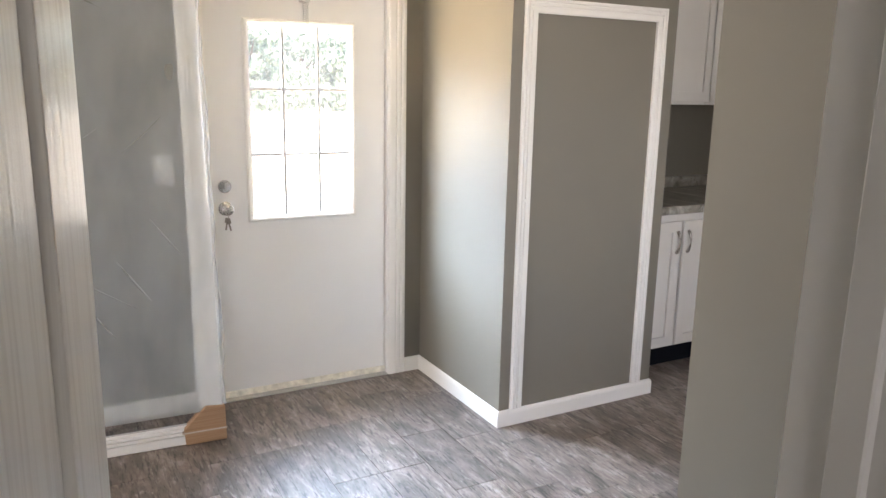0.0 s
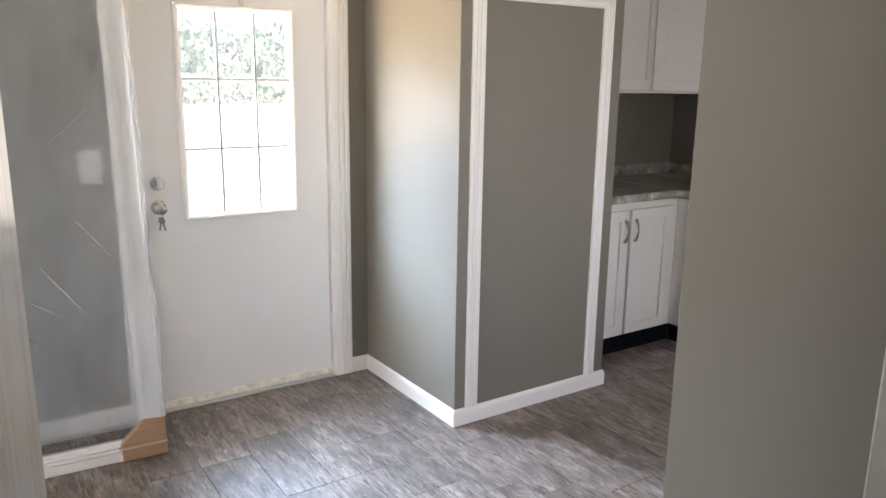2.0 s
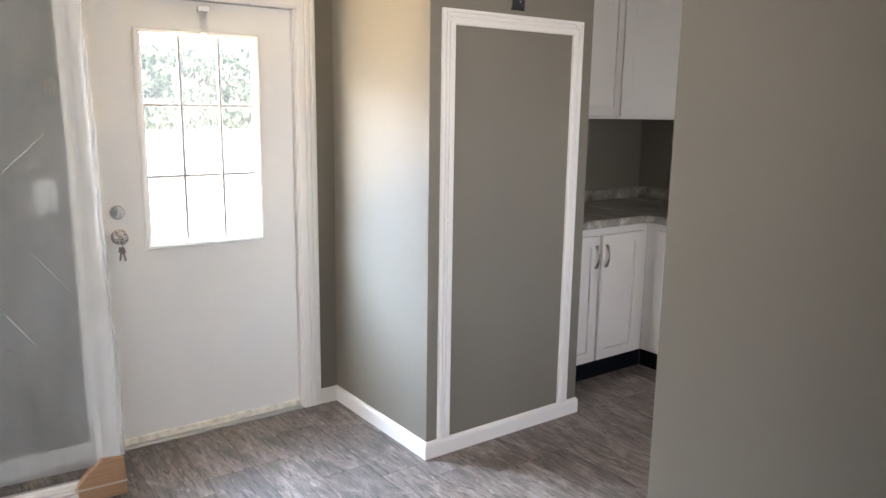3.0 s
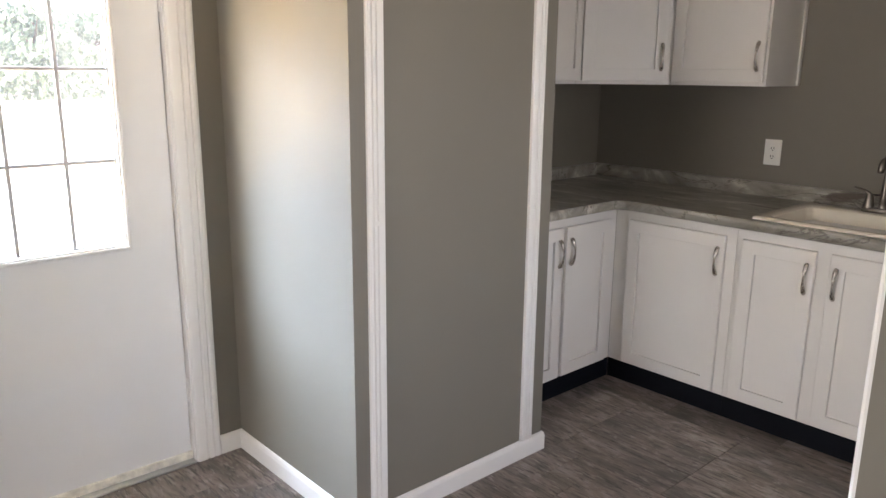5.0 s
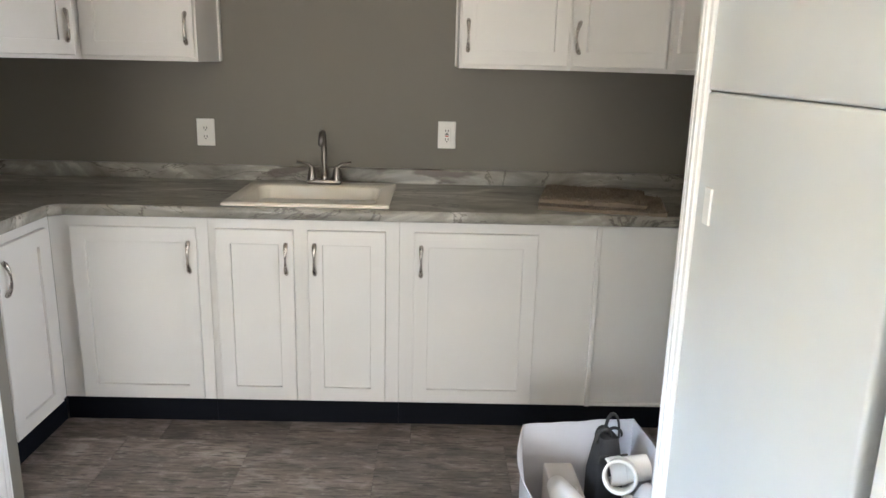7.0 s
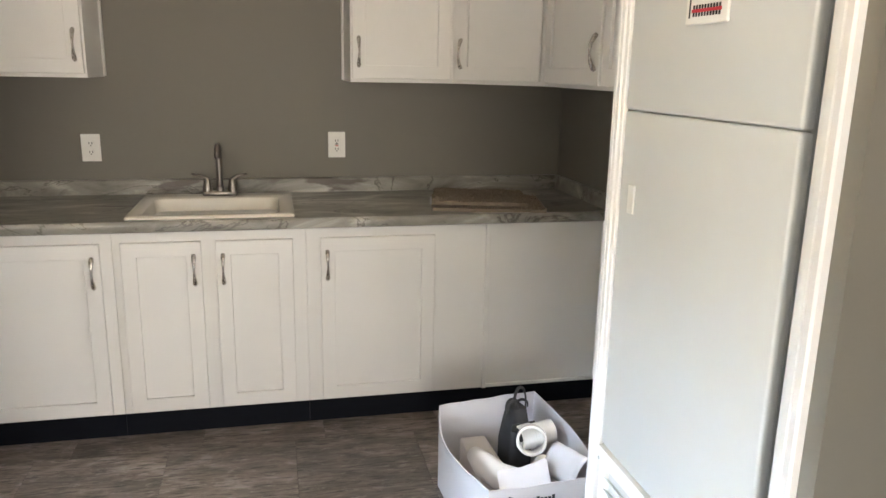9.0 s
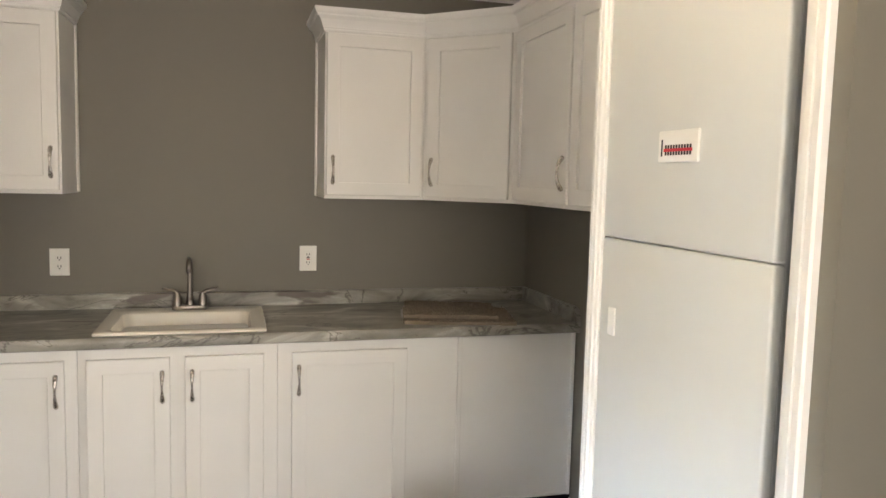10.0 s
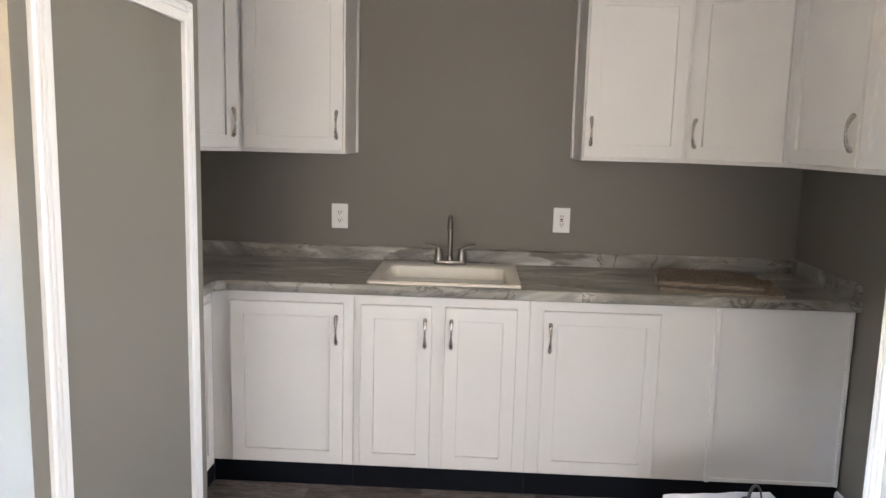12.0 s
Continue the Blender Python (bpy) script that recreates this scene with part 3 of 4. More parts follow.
LEAF_LEN, LEAF_T = 0.735, 0.035
leaf = thing("panel_door", pose(-0.142, 0.510, 0.012, 0, 0, 75.0), "white moulded two-panel interior door standing open", "door")


def leaf_skin(face):
    """One moulded face with two sunk-and-raised panels; face is -1 or 1."""
    bm = bmesh.new()
    x = [0, 0.118, LEAF_LEN - 0.152, LEAF_LEN]
    z = [0, 0.20, 0.78, 0.94, 1.90, 2.02]
    y0 = face * LEAF_T / 2

    def quad(a, b, c, d):
        bm.faces.new([bm.verts.new(p) for p in (a, b, c, d)])

    for i in range(3):
        for k in range(5):
            x0, x1, z0, z1 = x[i], x[i + 1], z[k], z[k + 1]
            if i == 1 and k in (1, 3):
                rings = [(0, 0), (0.004, -0.001), (0.016, -0.012), (0.026, -0.012), (0.052, -0.003)]
                for (da, ha), (db, hb) in zip(rings, rings[1:]):
                    for (ax, az), (bx, bz) in zip([(0, 0), (1, 0), (1, 1), (0, 1)], [(1, 0), (1, 1), (0, 1), (0, 0)]):
                        def at(cx, cz, dd, hh):
                            return Vector((x0 + dd if not cx else x1 - dd, y0 + face * hh, z0 + dd if not cz else z1 - dd))
                        quad(at(ax, az, da, ha), at(bx, bz, da, ha), at(bx, bz, db, hb), at(ax, az, db, hb))
                d, h = rings[-1]
                quad(*[Vector((cx, y0 + face * h, cz)) for cx, cz in ((x0 + d, z0 + d), (x1 - d, z0 + d), (x1 - d, z1 - d), (x0 + d, z1 - d))])
            else:
                quad(*[Vector((cx, y0, cz)) for cx, cz in ((x0, z0), (x1, z0), (x1, z1), (x0, z1))])
    bmesh.ops.remove_doubles(bm, verts=bm.verts[:], dist=0.0004)
    return bm


for f in (-1, 1):
    part("door_skin", leaf_skin(f), DOORSKIN, leaf)
bm = box(0, LEAF_LEN, -LEAF_T / 2 + 0.0145, LEAF_T / 2 - 0.0145, 0.0, 2.02)
for a, b in ((0, 0.012), (LEAF_LEN - 0.012, LEAF_LEN - 0.0003)):
    box(a + 0.0003, b, -LEAF_T / 2 + 0.0004, LEAF_T / 2 - 0.0004, 0.0, 2.02, bm=bm)
part("core", bm, TRIM, leaf)
for f in (-1, 1):
    part("door_knob", lathe([(0.031, 0), (0.031, 0.004), (0.014, 0.009), (0.011, 0.026), (0.024, 0.040), (0.027, 0.052), (0.020, 0.063), (0.006, 0.066)], pose(LEAF_LEN - 0.06, f * LEAF_T / 2, 0.93, -90 * f, 0, 0), 22), CHROME, leaf, "satin chrome knob", True)

# ---- furnace in its closet ----
furnace = thing("furnace", pose(0, 0, 0), "white enamelled upright furnace with two flat door panels", "furnace")
FX0, FX1, FY, FSPLIT = 1.295, 1.780, CLOSET_N + 0.006, 1.455
part("cabinet", box(FX0 + 0.012, FX1 - 0.004, 0.72, FY - 0.022, 0.0, 2.06), APPLIANCE, furnace)
part("door_panel", box(FX0, FX1, FY - 0.0215, FY, FSPLIT + 0.0008, 2.045, 0.005, seg=3), APPLIANCE, furnace, "", True)
part("door_panel", box(FX0, FX1, FY - 0.0215, FY, 0.775, FSPLIT - 0.0008, 0.005, seg=3), APPLIANCE, furnace, "", True)
part("latch_plate", box(1.715, 1.740, FY, FY + 0.004, 1.268, 1.322, 0.0015), PLATE, furnace, "small cream latch plate")
badge = part("badge", box(1.474, 1.589, FY, FY + 0.005, 1.596, 1.649, 0.002), PLATE, furnace, "white maker's badge with dark and red bars")
for i in range(10):
    x = 1.565 - i * 0.0078
    part("badge_bar", box(x - 0.0022, x + 0.0022, FY + 0.005, FY + 0.0057, 1.6080, 1.6250), INK, badge)
part("badge_bar", box(1.575, 1.5785, FY + 0.005, FY + 0.0057, 1.6065, 1.6345), INK, badge)
part("badge_stripe", box(1.489, 1.570, FY + 0.0057, FY + 0.0063, 1.6140, 1.6190), LOGO_RED, badge)


def on_closet(u, v, w):
    return Vector((u, CLOSET_N + 0.0005 + w, v))


ftrim = thing("furnace_surround", None, "white fluted moulding round the furnace opening", "wall trim", "", "structure")
part("moulding", sweep([(1.822, 0.0), (1.822, 2.13), (1.2205, 2.13), (1.2205, 0.0)], [(-o * 0.76, w * 0.72) for o, w in ((0, 0), (0, 0.015), (0.004, 0.020), (0.018, 0.020), (0.021, 0.016), (0.024, 0.020), (0.036, 0.020), (0.040, 0.015), (0.052, 0.014), (0.054, 0.011), (0.054, 0))][::-1], on_closet), TRIM, ftrim)

grille = thing("return_grille", pose(0, -0.020, 0), "white return-air grille with a raised screwed frame", "grille")
part("frame", sweep([(1.264, 0.05), (1.264, 0.772), (1.776, 0.772), (1.776, 0.05)], [(0, 0.020), (0, 0.032), (0.010, 0.038), (0.026, 0.038), (0.034, 0.030), (0.034, 0.020)], on_closet, True), TRIM, grille)
part("backing", box(1.282, 1.758, CLOSET_N + 0.014, CLOSET_N + 0.0205, 0.06, 0.760), APPLIANCE, grille)
for i in range(24):
    q = box(-0.225, 0.225, -0.007, 0.007, -0.0012, 0.0012)
    bmesh.ops.transform(q, matrix=pose(1.520, CLOSET_N + 0.0265, 0.10 + i * 0.0266, 35, 0, 0), verts=q.verts[:])
    part("louvre", q, APPLIANCE, grille)
for x in (1.282, 1.520, 1.758):
    part("screw", lathe([(0.004, 0), (0.004, 0.0012), (0.002, 0.0018)], pose(x, CLOSET_N + 0.0384, 0.752, -90, 0, 0), 8), ZINC, grille)

# ---- cabinets ----


def shaker(w, h, t=0.020, rail=0.058, dep=0.010):
    """A framed door: x 0..w, z 0..h, its back at y 0 and its face at -t."""
    bm = bmesh.new()
    rings = []
    for d, y in ((0.003, 0), (0.003, -0.002), (0, -0.003), (0, -t + 0.003), (0.0025, -t), (rail - 0.0006, -t), (rail, -t + 0.0008), (rail + 0.0002, -t + dep + 0.003), (rail + 0.0026, -t + dep + 0.003), (rail + 0.003, -t + dep)):
        rings.append([bm.verts.new((x, y, z)) for x, z in ((d, d), (w - d, d), (w - d, h - d), (d, h - d))])
    for a, b in zip(rings, rings[1:]):
        for i in range(4):
            bm.faces.new((a[i], a[(i + 1) % 4], b[(i + 1) % 4], b[i]))
    bm.faces.new(rings[0][::-1])
    bm.faces.new(rings[-1])
    return bm


def pull():
    """A bowed bar pull with spoon-shaped ends; the foot plane is y 0, the bow goes to -y."""
    pts, rad = [], []
    for i in range(17):
        s = i / 16 * 2 - 1
        pts.append((0, -0.003 - 0.024 * (1 - s * s) ** 0.8, 0.062 * s))
        rad.append(0.0042 + 0.0068 * abs(s) ** 1.3 - (0.003 if abs(s) > 0.95 else 0))
    return tube(pts, rad, 10)


def placed(bm, m):
    bmesh.ops.transform(bm, matrix=m, verts=bm.verts[:])
    return bm


def cabinet_door(parent, x, z, w, h, side, low, y=-0.0035, rail=0.058):
    """A door of a unit, with its pull near one side; low: the pull sits low (wall units) or high."""
    bm = placed(shaker(w, h, rail=rail), pose(x, y, z))
    for bx, bz in ((0.012, 0.012), (w - 0.012, 0.012), (w - 0.012, h - 0.012), (0.012, h - 0.012)):
        box(x + bx - 0.004, x + bx + 0.004, y - 0.001, -0.0001, z + bz - 0.004, z + bz + 0.004, bm=bm)
    d = part("door", bm, CABINET, parent)
    hx = x + (w - 0.028 if side > 0 else 0.028)
    hz = z + (0.115 if low else h - 0.115)
    hp = part("handle", placed(pull(), pose(hx, y - 0.020, hz)), NICKEL, d, "brushed nickel bow handle", "all")
    return d


BZ0, BZ1 = 0.100, 0.876
FRONT_X, FRONT_Y = 3.545, 3.132


def base_unit(m, w, depth, doors, label, body=None):
    """doors: rows of x, width, handle side."""
    u = thing("base_cabinet", m, label, "cabinet", "base cabinets")
    part("body", box(0.0001, w - 0.0001, 0, depth, BZ0, BZ1, 0.0007), CABINET, u)
    part("toe_kick", box(0.0, w, 0.004, 0.016, 0, BZ0), KICK, u, "black vinyl toe kick")
    for x, dw, side in doors:
        cabinet_door(u, x, 0.110, dw, 0.722, side, False)
    return u


def east_front(y_start):
    return pose(FRONT_X, y_start, 0, 0, 0, -90)


base_unit(east_front(3.132), 0.621, 0.65, [(0.087, 0.491, 1)], "white corner base cabinet with one framed door")
base_unit(east_front(2.510), 0.754, 0.65, [(0.032, 0.305, 1), (0.393, 0.307, -1)], "white two-door sink base cabinet under the cream sink")
base_unit(east_front(1.755), 0.786, 0.65, [(0.057, 0.489, -1)], "white base cabinet with one framed door and a wide filler")
endu = thing("base_cabinet", east_front(0.968), "white plain end panel closing the counter, beside the wall", "cabinet", "base cabinets")
part("panel", box(0.006, 0.556, 0.006, 0.63, BZ0, BZ1 - 0.001), CABINET, endu)
part("batten", box(-0.010, 0.010, -0.011, 0.0058, BZ0, BZ1 - 0.001, 0.002), CABINET, endu)
part("batten", box(0.541, 0.5565, -0.009, 0.0058, BZ0, BZ1 - 0.001, 0.002), CABINET, endu)
part("batten", box(0.0102, 0.5408, -0.004, 0.0058, BZ0, BZ0 + 0.016, 0.002), CABINET, endu)
part("toe_kick", box(0.0, 0.565, 0.008, 0.020, 0, BZ0), KICK, endu, "black vinyl toe kick")
base_unit(pose(2.701, FRONT_Y, 0), 0.843, 0.62, [(0.050, 0.364, 1), (0.439, 0.338, -1)], "white two-door base cabinet on the short counter leg")

UZ0, UZ1 = 1.460, 2.215
CROWN = [(0, -0.012), (0.006, -0.012), (0.009, -0.006), (0.009, 0.002), (0.013, 0.004), (0.014, 0.010), (0.018, 0.022), (0.026, 0.040), (0.036, 0.052), (0.040, 0.053), (0.041, 0.061), (0.046, 0.063), (0.050, 0.070), (0.052, 0.076), (0.052, 0.088), (0, 0.088)]


def wall_unit(m, w, outline, doors, label, scribe=0):
    """A wall unit with its front along local x; outline: its plan, counter-clockwise."""
    u = thing("wall_cabinet", m, label, "cabinet", "wall cabinets")
    bm = bmesh.new()
    for z in (UZ0, UZ1):
        bm.faces.new([bm.verts.new((x, y, z)) for x, y in outline])
    bm.verts.ensure_lookup_table()
    n = len(outline)
    for i in range(n):
        bm.faces.new((bm.verts[i], bm.verts[(i + 1) % n], bm.verts[n + (i + 1) % n], bm.verts[n + i]))
    part("body", bm, CABINET, u)
    if scribe:
        x = w if scribe > 0 else -0.010
        part("scribe_strip", box(x, x + 0.010, UD - 0.024, UD - 0.0015, UZ0 + 0.004, UZ1 - 0.006, 0.002), CABINET, u)
    for x, dw, side in doors:
        cabinet_door(u, x, UZ0 + 0.016, dw, UZ1 - UZ0 - 0.034, side, True)
    return u


def crown_run(units, path):
    """One mitred run, cut at the units' joints."""
    for u, (i, j) in units:
        inv = PLACE[u].inverted()
        whole = bmesh.new()
        rings = []
        n = len(path)
        for k in range(i, j + 1):
            p = Vector(path[k])
            na = nb = None
            if k > 0:
                a = p - Vector(path[k - 1])
                na = Vector((-a.y, a.x)).normalized()
            if k < n - 1:
                b = Vector(path[k + 1]) - p
                nb = Vector((-b.y, b.x)).normalized()
            if na is None or nb is None:
                side = na or nb
            else:
                side = (na + nb).normalized()
                side = side / max(0.3, side.dot(na))
            rings.append([whole.verts.new(inv @ Vector((p.x + side.x * o, p.y + side.y * o, UZ1 + w))) for o, w in CROWN])
        c = len(CROWN)
        for r, s in zip(rings, rings[1:]):
            for q in range(c):
                whole.faces.new((r[q], r[(q + 1) % c], s[(q + 1) % c], s[q]))
        whole.faces.new(rings[0])
        whole.faces.new(rings[-1][::-1])
        part("crown", whole, TRIM, u, "white crown moulding")


UF, UD = 3.869, 0.331       # front plane of the wall units on the sink wall, and their depth
DIAG = 0.332
# left of the sink: a one-door unit, a diagonal corner, a unit on the north wall
Y0, Y1 = 2.613, 3.092
SQ = lambda w: [(0, 0), (w, 0), (w, UD - 0.001), (0, UD - 0.001)]
left_flat = wall_unit(pose(UF, Y1, 0, 0, 0, -90), Y1 - Y0, SQ(Y1 - Y0), [(0.013, 0.459, 1)], "white one-door wall cabinet with crown, beside the sink wall", 1)
cx, cy = UF - DIAG, Y1 + DIAG
dw = DIAG * math.sqrt(2)
h2 = math.sqrt(0.5)
left_diag = wall_unit(pose(cx, cy, 0, 0, 0, -45), dw, [(0.0006, 0), (dw - 0.0006, 0), (dw + UD * h2 - 0.001, UD * h2), (dw / 2, UD * h2 * 2 + dw / 2 - 0.003), (-UD * h2 + 0.001, UD * h2)], [(0.030, dw - 0.060, 1)], "white diagonal corner wall cabinet with one door")
left_north = wall_unit(pose(2.702, cy, 0), cx - 2.702, SQ(cx - 2.702), [(0.020, 0.41, 1), (0.445, 0.415, -1)], "white two-door wall cabinet on the short leg")
crown_run([(left_flat, (0, 2)), (left_diag, (2, 3)), (left_north, (3, 4))], [(KITCHEN_E - 0.001, Y0), (UF, Y0), (UF, Y1), (cx, cy), (2.702, cy)])
# right of the sink
R0, R1 = 1.068, 1.532
right_flat = wall_unit(pose(UF, R1, 0, 0, 0, -90), R1 - R0, SQ(R1 - R0), [(0.006, 0.443, -1)], "white one-door wall cabinet with crown, above the doormat", -1)
rx, ry = UF - 0.335, R0 - 0.335
rw = 0.335 * math.sqrt(2)
right_diag = wall_unit(pose(UF, R0, 0, 0, 0, -135), rw, [(0.0006, 0), (rw - 0.0006, 0), (rw + UD * h2 - 0.001, UD * h2), (rw / 2, UD * h2 * 2 + rw / 2 - 0.003), (-UD * h2 + 0.001, UD * h2)], [(0.030, rw - 0.060, -1)], "white diagonal corner wall cabinet with one door")
SX = 2.50
right_south = wall_unit(pose(rx, ry, 0, 0, 0, 180), rx - SX, SQ(rx - SX), [(0.018, 0.545, 1), (0.583, 0.435, 1)], "white two-door wall cabinet on the end wall")
crown_run([(right_south, (0, 2)), (right_diag, (2, 3)), (right_flat, (3, 5))], [(SX, KITCHEN_S + 0.001), (SX, ry), (rx, ry), (UF, R0), (UF, R1), (KITCHEN_E - 0.001, R1)])

# ---- countertop, with its rolled edge and backsplash ----
CT, CB, CF_X, CF_Y = 0.920, 0.8765, 3.504, 3.092
SKX0, SKX1, SKY0, SKY1 = 3.546, 4.095, 1.799, 2.460    # sink rim
counter = thing("countertop", None, "L-shaped grey marbled laminate countertop with rolled edge", "countertop")
IN = 0.022
bm = bmesh.new()


def slab_poly(pts):
    vs = [[bm.verts.new((x, y, z)) for x, y in pts] for z in (CB + 0.002, CT)]
    bm.faces.new(vs[0][::-1]), bm.faces.new(vs[1])
    n = len(pts)
    for i in range(n):
        bm.faces.new((vs[0][i], vs[0][(i + 1) % n], vs[1][(i + 1) % n], vs[1][i]))


fx, fy, bx, by = CF_X + IN, CF_Y + IN, KITCHEN_E - 0.001, KITCHEN_N - 0.001
hx0, hx1, hy0, hy1 = SKX0 + 0.02, SKX1 - 0.02, SKY0 + 0.03, SKY1 - 0.03
slab_poly([(fx, KITCHEN_S + 0.002), (bx, KITCHEN_S + 0.002), (bx, hy0), (fx, hy0)])
slab_poly([(fx, hy0), (hx0, hy0), (hx0, hy1), (fx, hy1)])
slab_poly([(hx1, hy0), (bx, hy0), (bx, hy1), (hx1, hy1)])
slab_poly([(fx, hy1), (bx, hy1), (bx, by), (2.702, by), (2.702, fy), (fx - 0.05, fy), (fx, fy - 0.05)])
part("top", bm, LAMINATE, counter)
NOSE = [(0, CT), (0.009, CT + 0.0022), (0.016, CT + 0.001), (0.021, CT - 0.006), (0.022, CT - 0.016), (0.022, CB + 0.010), (0.020, CB + 0.003), (0.015, CB), (0, CB)]
part("front_edge", sweep([(2.702, fy), (fx - 0.05, fy), (fx, fy - 0.05), (fx, KITCHEN_S + 0.002)], NOSE, flat_put), LAMINATE, counter, "", True)
SPLASH = [(0, CT), (0.019, CT), (0.019, CT + 0.062), (0.017, CT + 0.068), (0.012, CT + 0.070), (0, CT + 0.070)]
part("backsplash", sweep([(2.702, by), (bx, by), (bx, KITCHEN_S + 0.002)], SPLASH, flat_put), LAMINATE, counter)
bm = bmesh.new()
pts = [(fx - 0.018, CT - 0.04), (bx - 0.0195, CT - 0.04), (bx - 0.0195, CT + 0.070), (fx + 0.030, CT + 0.070), (fx + 0.002, CT + 0.062), (fx - 0.012, CT + 0.042), (fx - 0.018, CT + 0.015)]
for y in (KITCHEN_S + 0.0005, KITCHEN_S + 0.020):
    bm.faces.new([bm.verts.new((x, y + 0.0008, z if z > CT else (CT + 0.0005 if x > fx else z))) for x, z in pts])
bm.verts.ensure_lookup_table()
for i in range(len(pts)):
    k = len(pts)
    bm.faces.new((bm.verts[i], bm.verts[(i + 1) % k], bm.verts[k + (i + 1) % k], bm.verts[k + i]))
part("side_splash", bm, LAMINATE, counter)

# ---- sink ----
sink = thing("sink", None, "cream drop-in utility sink with a broad rim", "sink")


def rounded(x0, x1, y0, y1, r, z, seg=5):
    out = []
    for ccx, ccy, a0 in ((x1 - r, y1 - r, 0), (x0 + r, y1 - r, 90), (x0 + r, y0 + r, 180), (x1 - r, y0 + r, 270)):
        for i in range(seg + 1):
            a = radians(a0 + 90 * i / seg)
            out.append((ccx + r * math.cos(a), ccy + r * math.sin(a), z))
    return out


def loops(rings, cap=True):
    bm = bmesh.new()
    vs = [[bm.verts.new(p) for p in r] for r in rings]
    n = len(vs[0])
    for a, b in zip(vs, vs[1:]):
        for i in range(n):
            bm.faces.new((a[i], a[(i + 1) % n], b[(i + 1) % n], b[i]))
    if cap:
        bm.faces.new(vs[-1])
    return bm


ix0, ix1, iy0, iy1 = SKX0 + 0.034, SKX1 - 0.125, SKY0 + 0.062, SKY1 - 0.062
part("basin", loops([
    rounded(SKX0, SKX1, SKY0, SKY1, 0.012, CT + 0.0005), rounded(SKX0, SKX1, SKY0, SKY1, 0.012, CT + 0.008),
    rounded(SKX0 + 0.006, SKX1 - 0.006, SKY0 + 0.006, SKY1 - 0.006, 0.012, CT + 0.013), rounded(ix0 - 0.010, ix1 + 0.010, iy0 - 0.010, iy1 + 0.010, 0.045, CT + 0.014),
    rounded(ix0 - 0.003, ix1 + 0.003, iy0 - 0.003, iy1 + 0.003, 0.045, CT + 0.010), rounded(ix0, ix1, iy0, iy1, 0.045, CT),
    rounded(ix0 + 0.018, ix1 - 0.018, iy0 + 0.018, iy1 - 0.018, 0.05, CT - 0.15), rounded(ix0 + 0.05, ix1 - 0.05, iy0 + 0.05, iy1 - 0.05, 0.05, CT - 0.175)]), SINK, sink, "", True)
part("drain", lathe([(0.040, 0), (0.040, 0.003), (0.030, 0.004), (0.026, 0.001)], pose((ix0 + ix1) / 2, (iy0 + iy1) / 2, CT - 0.175), 20), CHROME, sink, "chrome drain")

FXC, FYC, FZ = 4.035, 2.122, CT + 0.014
faucet = thing("faucet", pose(FXC, FYC, FZ), "brushed nickel two-handle faucet with a high spout", "faucet")
part("base_plate", placed(box(-0.026, 0.026, -0.078, 0.078, 0, 0.022, 0.008, seg=2), Matrix()), DARKNICKEL, faucet, "", True)
arc = [(0, 0, 0.02), (0, 0, 0.07), (0, 0, 0.12), (0, 0, 0.170), (-0.004, 0, 0.200), (-0.016, 0, 0.223), (-0.036, 0, 0.234), (-0.058, 0, 0.230), (-0.074, 0, 0.214), (-0.082, 0, 0.182)]
spout = part("spout", tube(arc, [0.0145, 0.0125, 0.012, 0.0115, 0.0115, 0.0115, 0.0115, 0.012, 0.013, 0.0135], 12), DARKNICKEL, faucet, "", "all")
part("collar", lathe([(0.017, 0), (0.017, 0.010), (0.013, 0.022)], pose(0, 0, 0.020), 16), DARKNICKEL, spout, "", True)
for s in (-1, 1):
    hb = part("handle_base", lathe([(0.023, 0), (0.022, 0.010), (0.018, 0.030), (0.015, 0.050), (0.012, 0.060)], pose(0, s * 0.056, 0.018), 16), DARKNICKEL, faucet, "", True)
    part("lever", tube([(0, s * 0.056, 0.066), (0, s * 0.060, 0.078), (0.0, s * 0.075, 0.088), (0.002, s * 0.098, 0.094), (0.004, s * 0.122, 0.100)], [0.013, 0.012, 0.0095, 0.0075, 0.0055], 10, flat=0.7), DARKNICKEL, hb, "", "all")

# ---- outlets, switch ----


def outlet(m, gfci):
    o = thing("outlet", m, "white GFCI outlet with red and black buttons" if gfci else "white duplex wall outlet", "outlet", "outlets over the counter")
    part("cover_plate", box(-0.042, 0.042, -0.006, 0, -0.063, 0.063, 0.003, seg=2), PLATE, o)
    if gfci:
        part("face", box(-0.017, 0.017, -0.0085, -0.006, -0.034, 0.034, 0.001), PLATE, o)
        part("button", box(-0.008, 0.008, -0.0100, -0.0085, 0.001, 0.006), DARK, o)
        part("button", box(-0.008, 0.008, -0.0100, -0.0085, -0.007, -0.002), REDPLASTIC, o)
        zs, fy_ = (0.019, -0.021), -0.0089
    else:
        for z in (0.020, -0.020):
            part("receptacle", lathe([(0.016, 0), (0.016, 0.0015), (0.014, 0.0022)], pose(0, -0.006, z, 90, 0, 0), 16), PLATE, o)
        zs, fy_ = (0.020, -0.020), -0.0086
    for z in zs:
        part("slot", box(-0.0080, -0.0045, fy_, fy_ + 0.0006, z - 0.004, z + 0.006), DARK, o)
        part("slot", box(0.0045, 0.0080, fy_, fy_ + 0.0006, z - 0.004, z + 0.006), DARK, o)
        part("slot", box(-0.0028, 0.0028, fy_, fy_ + 0.0006, z - 0.012, z - 0.0075), DARK, o)
    return o


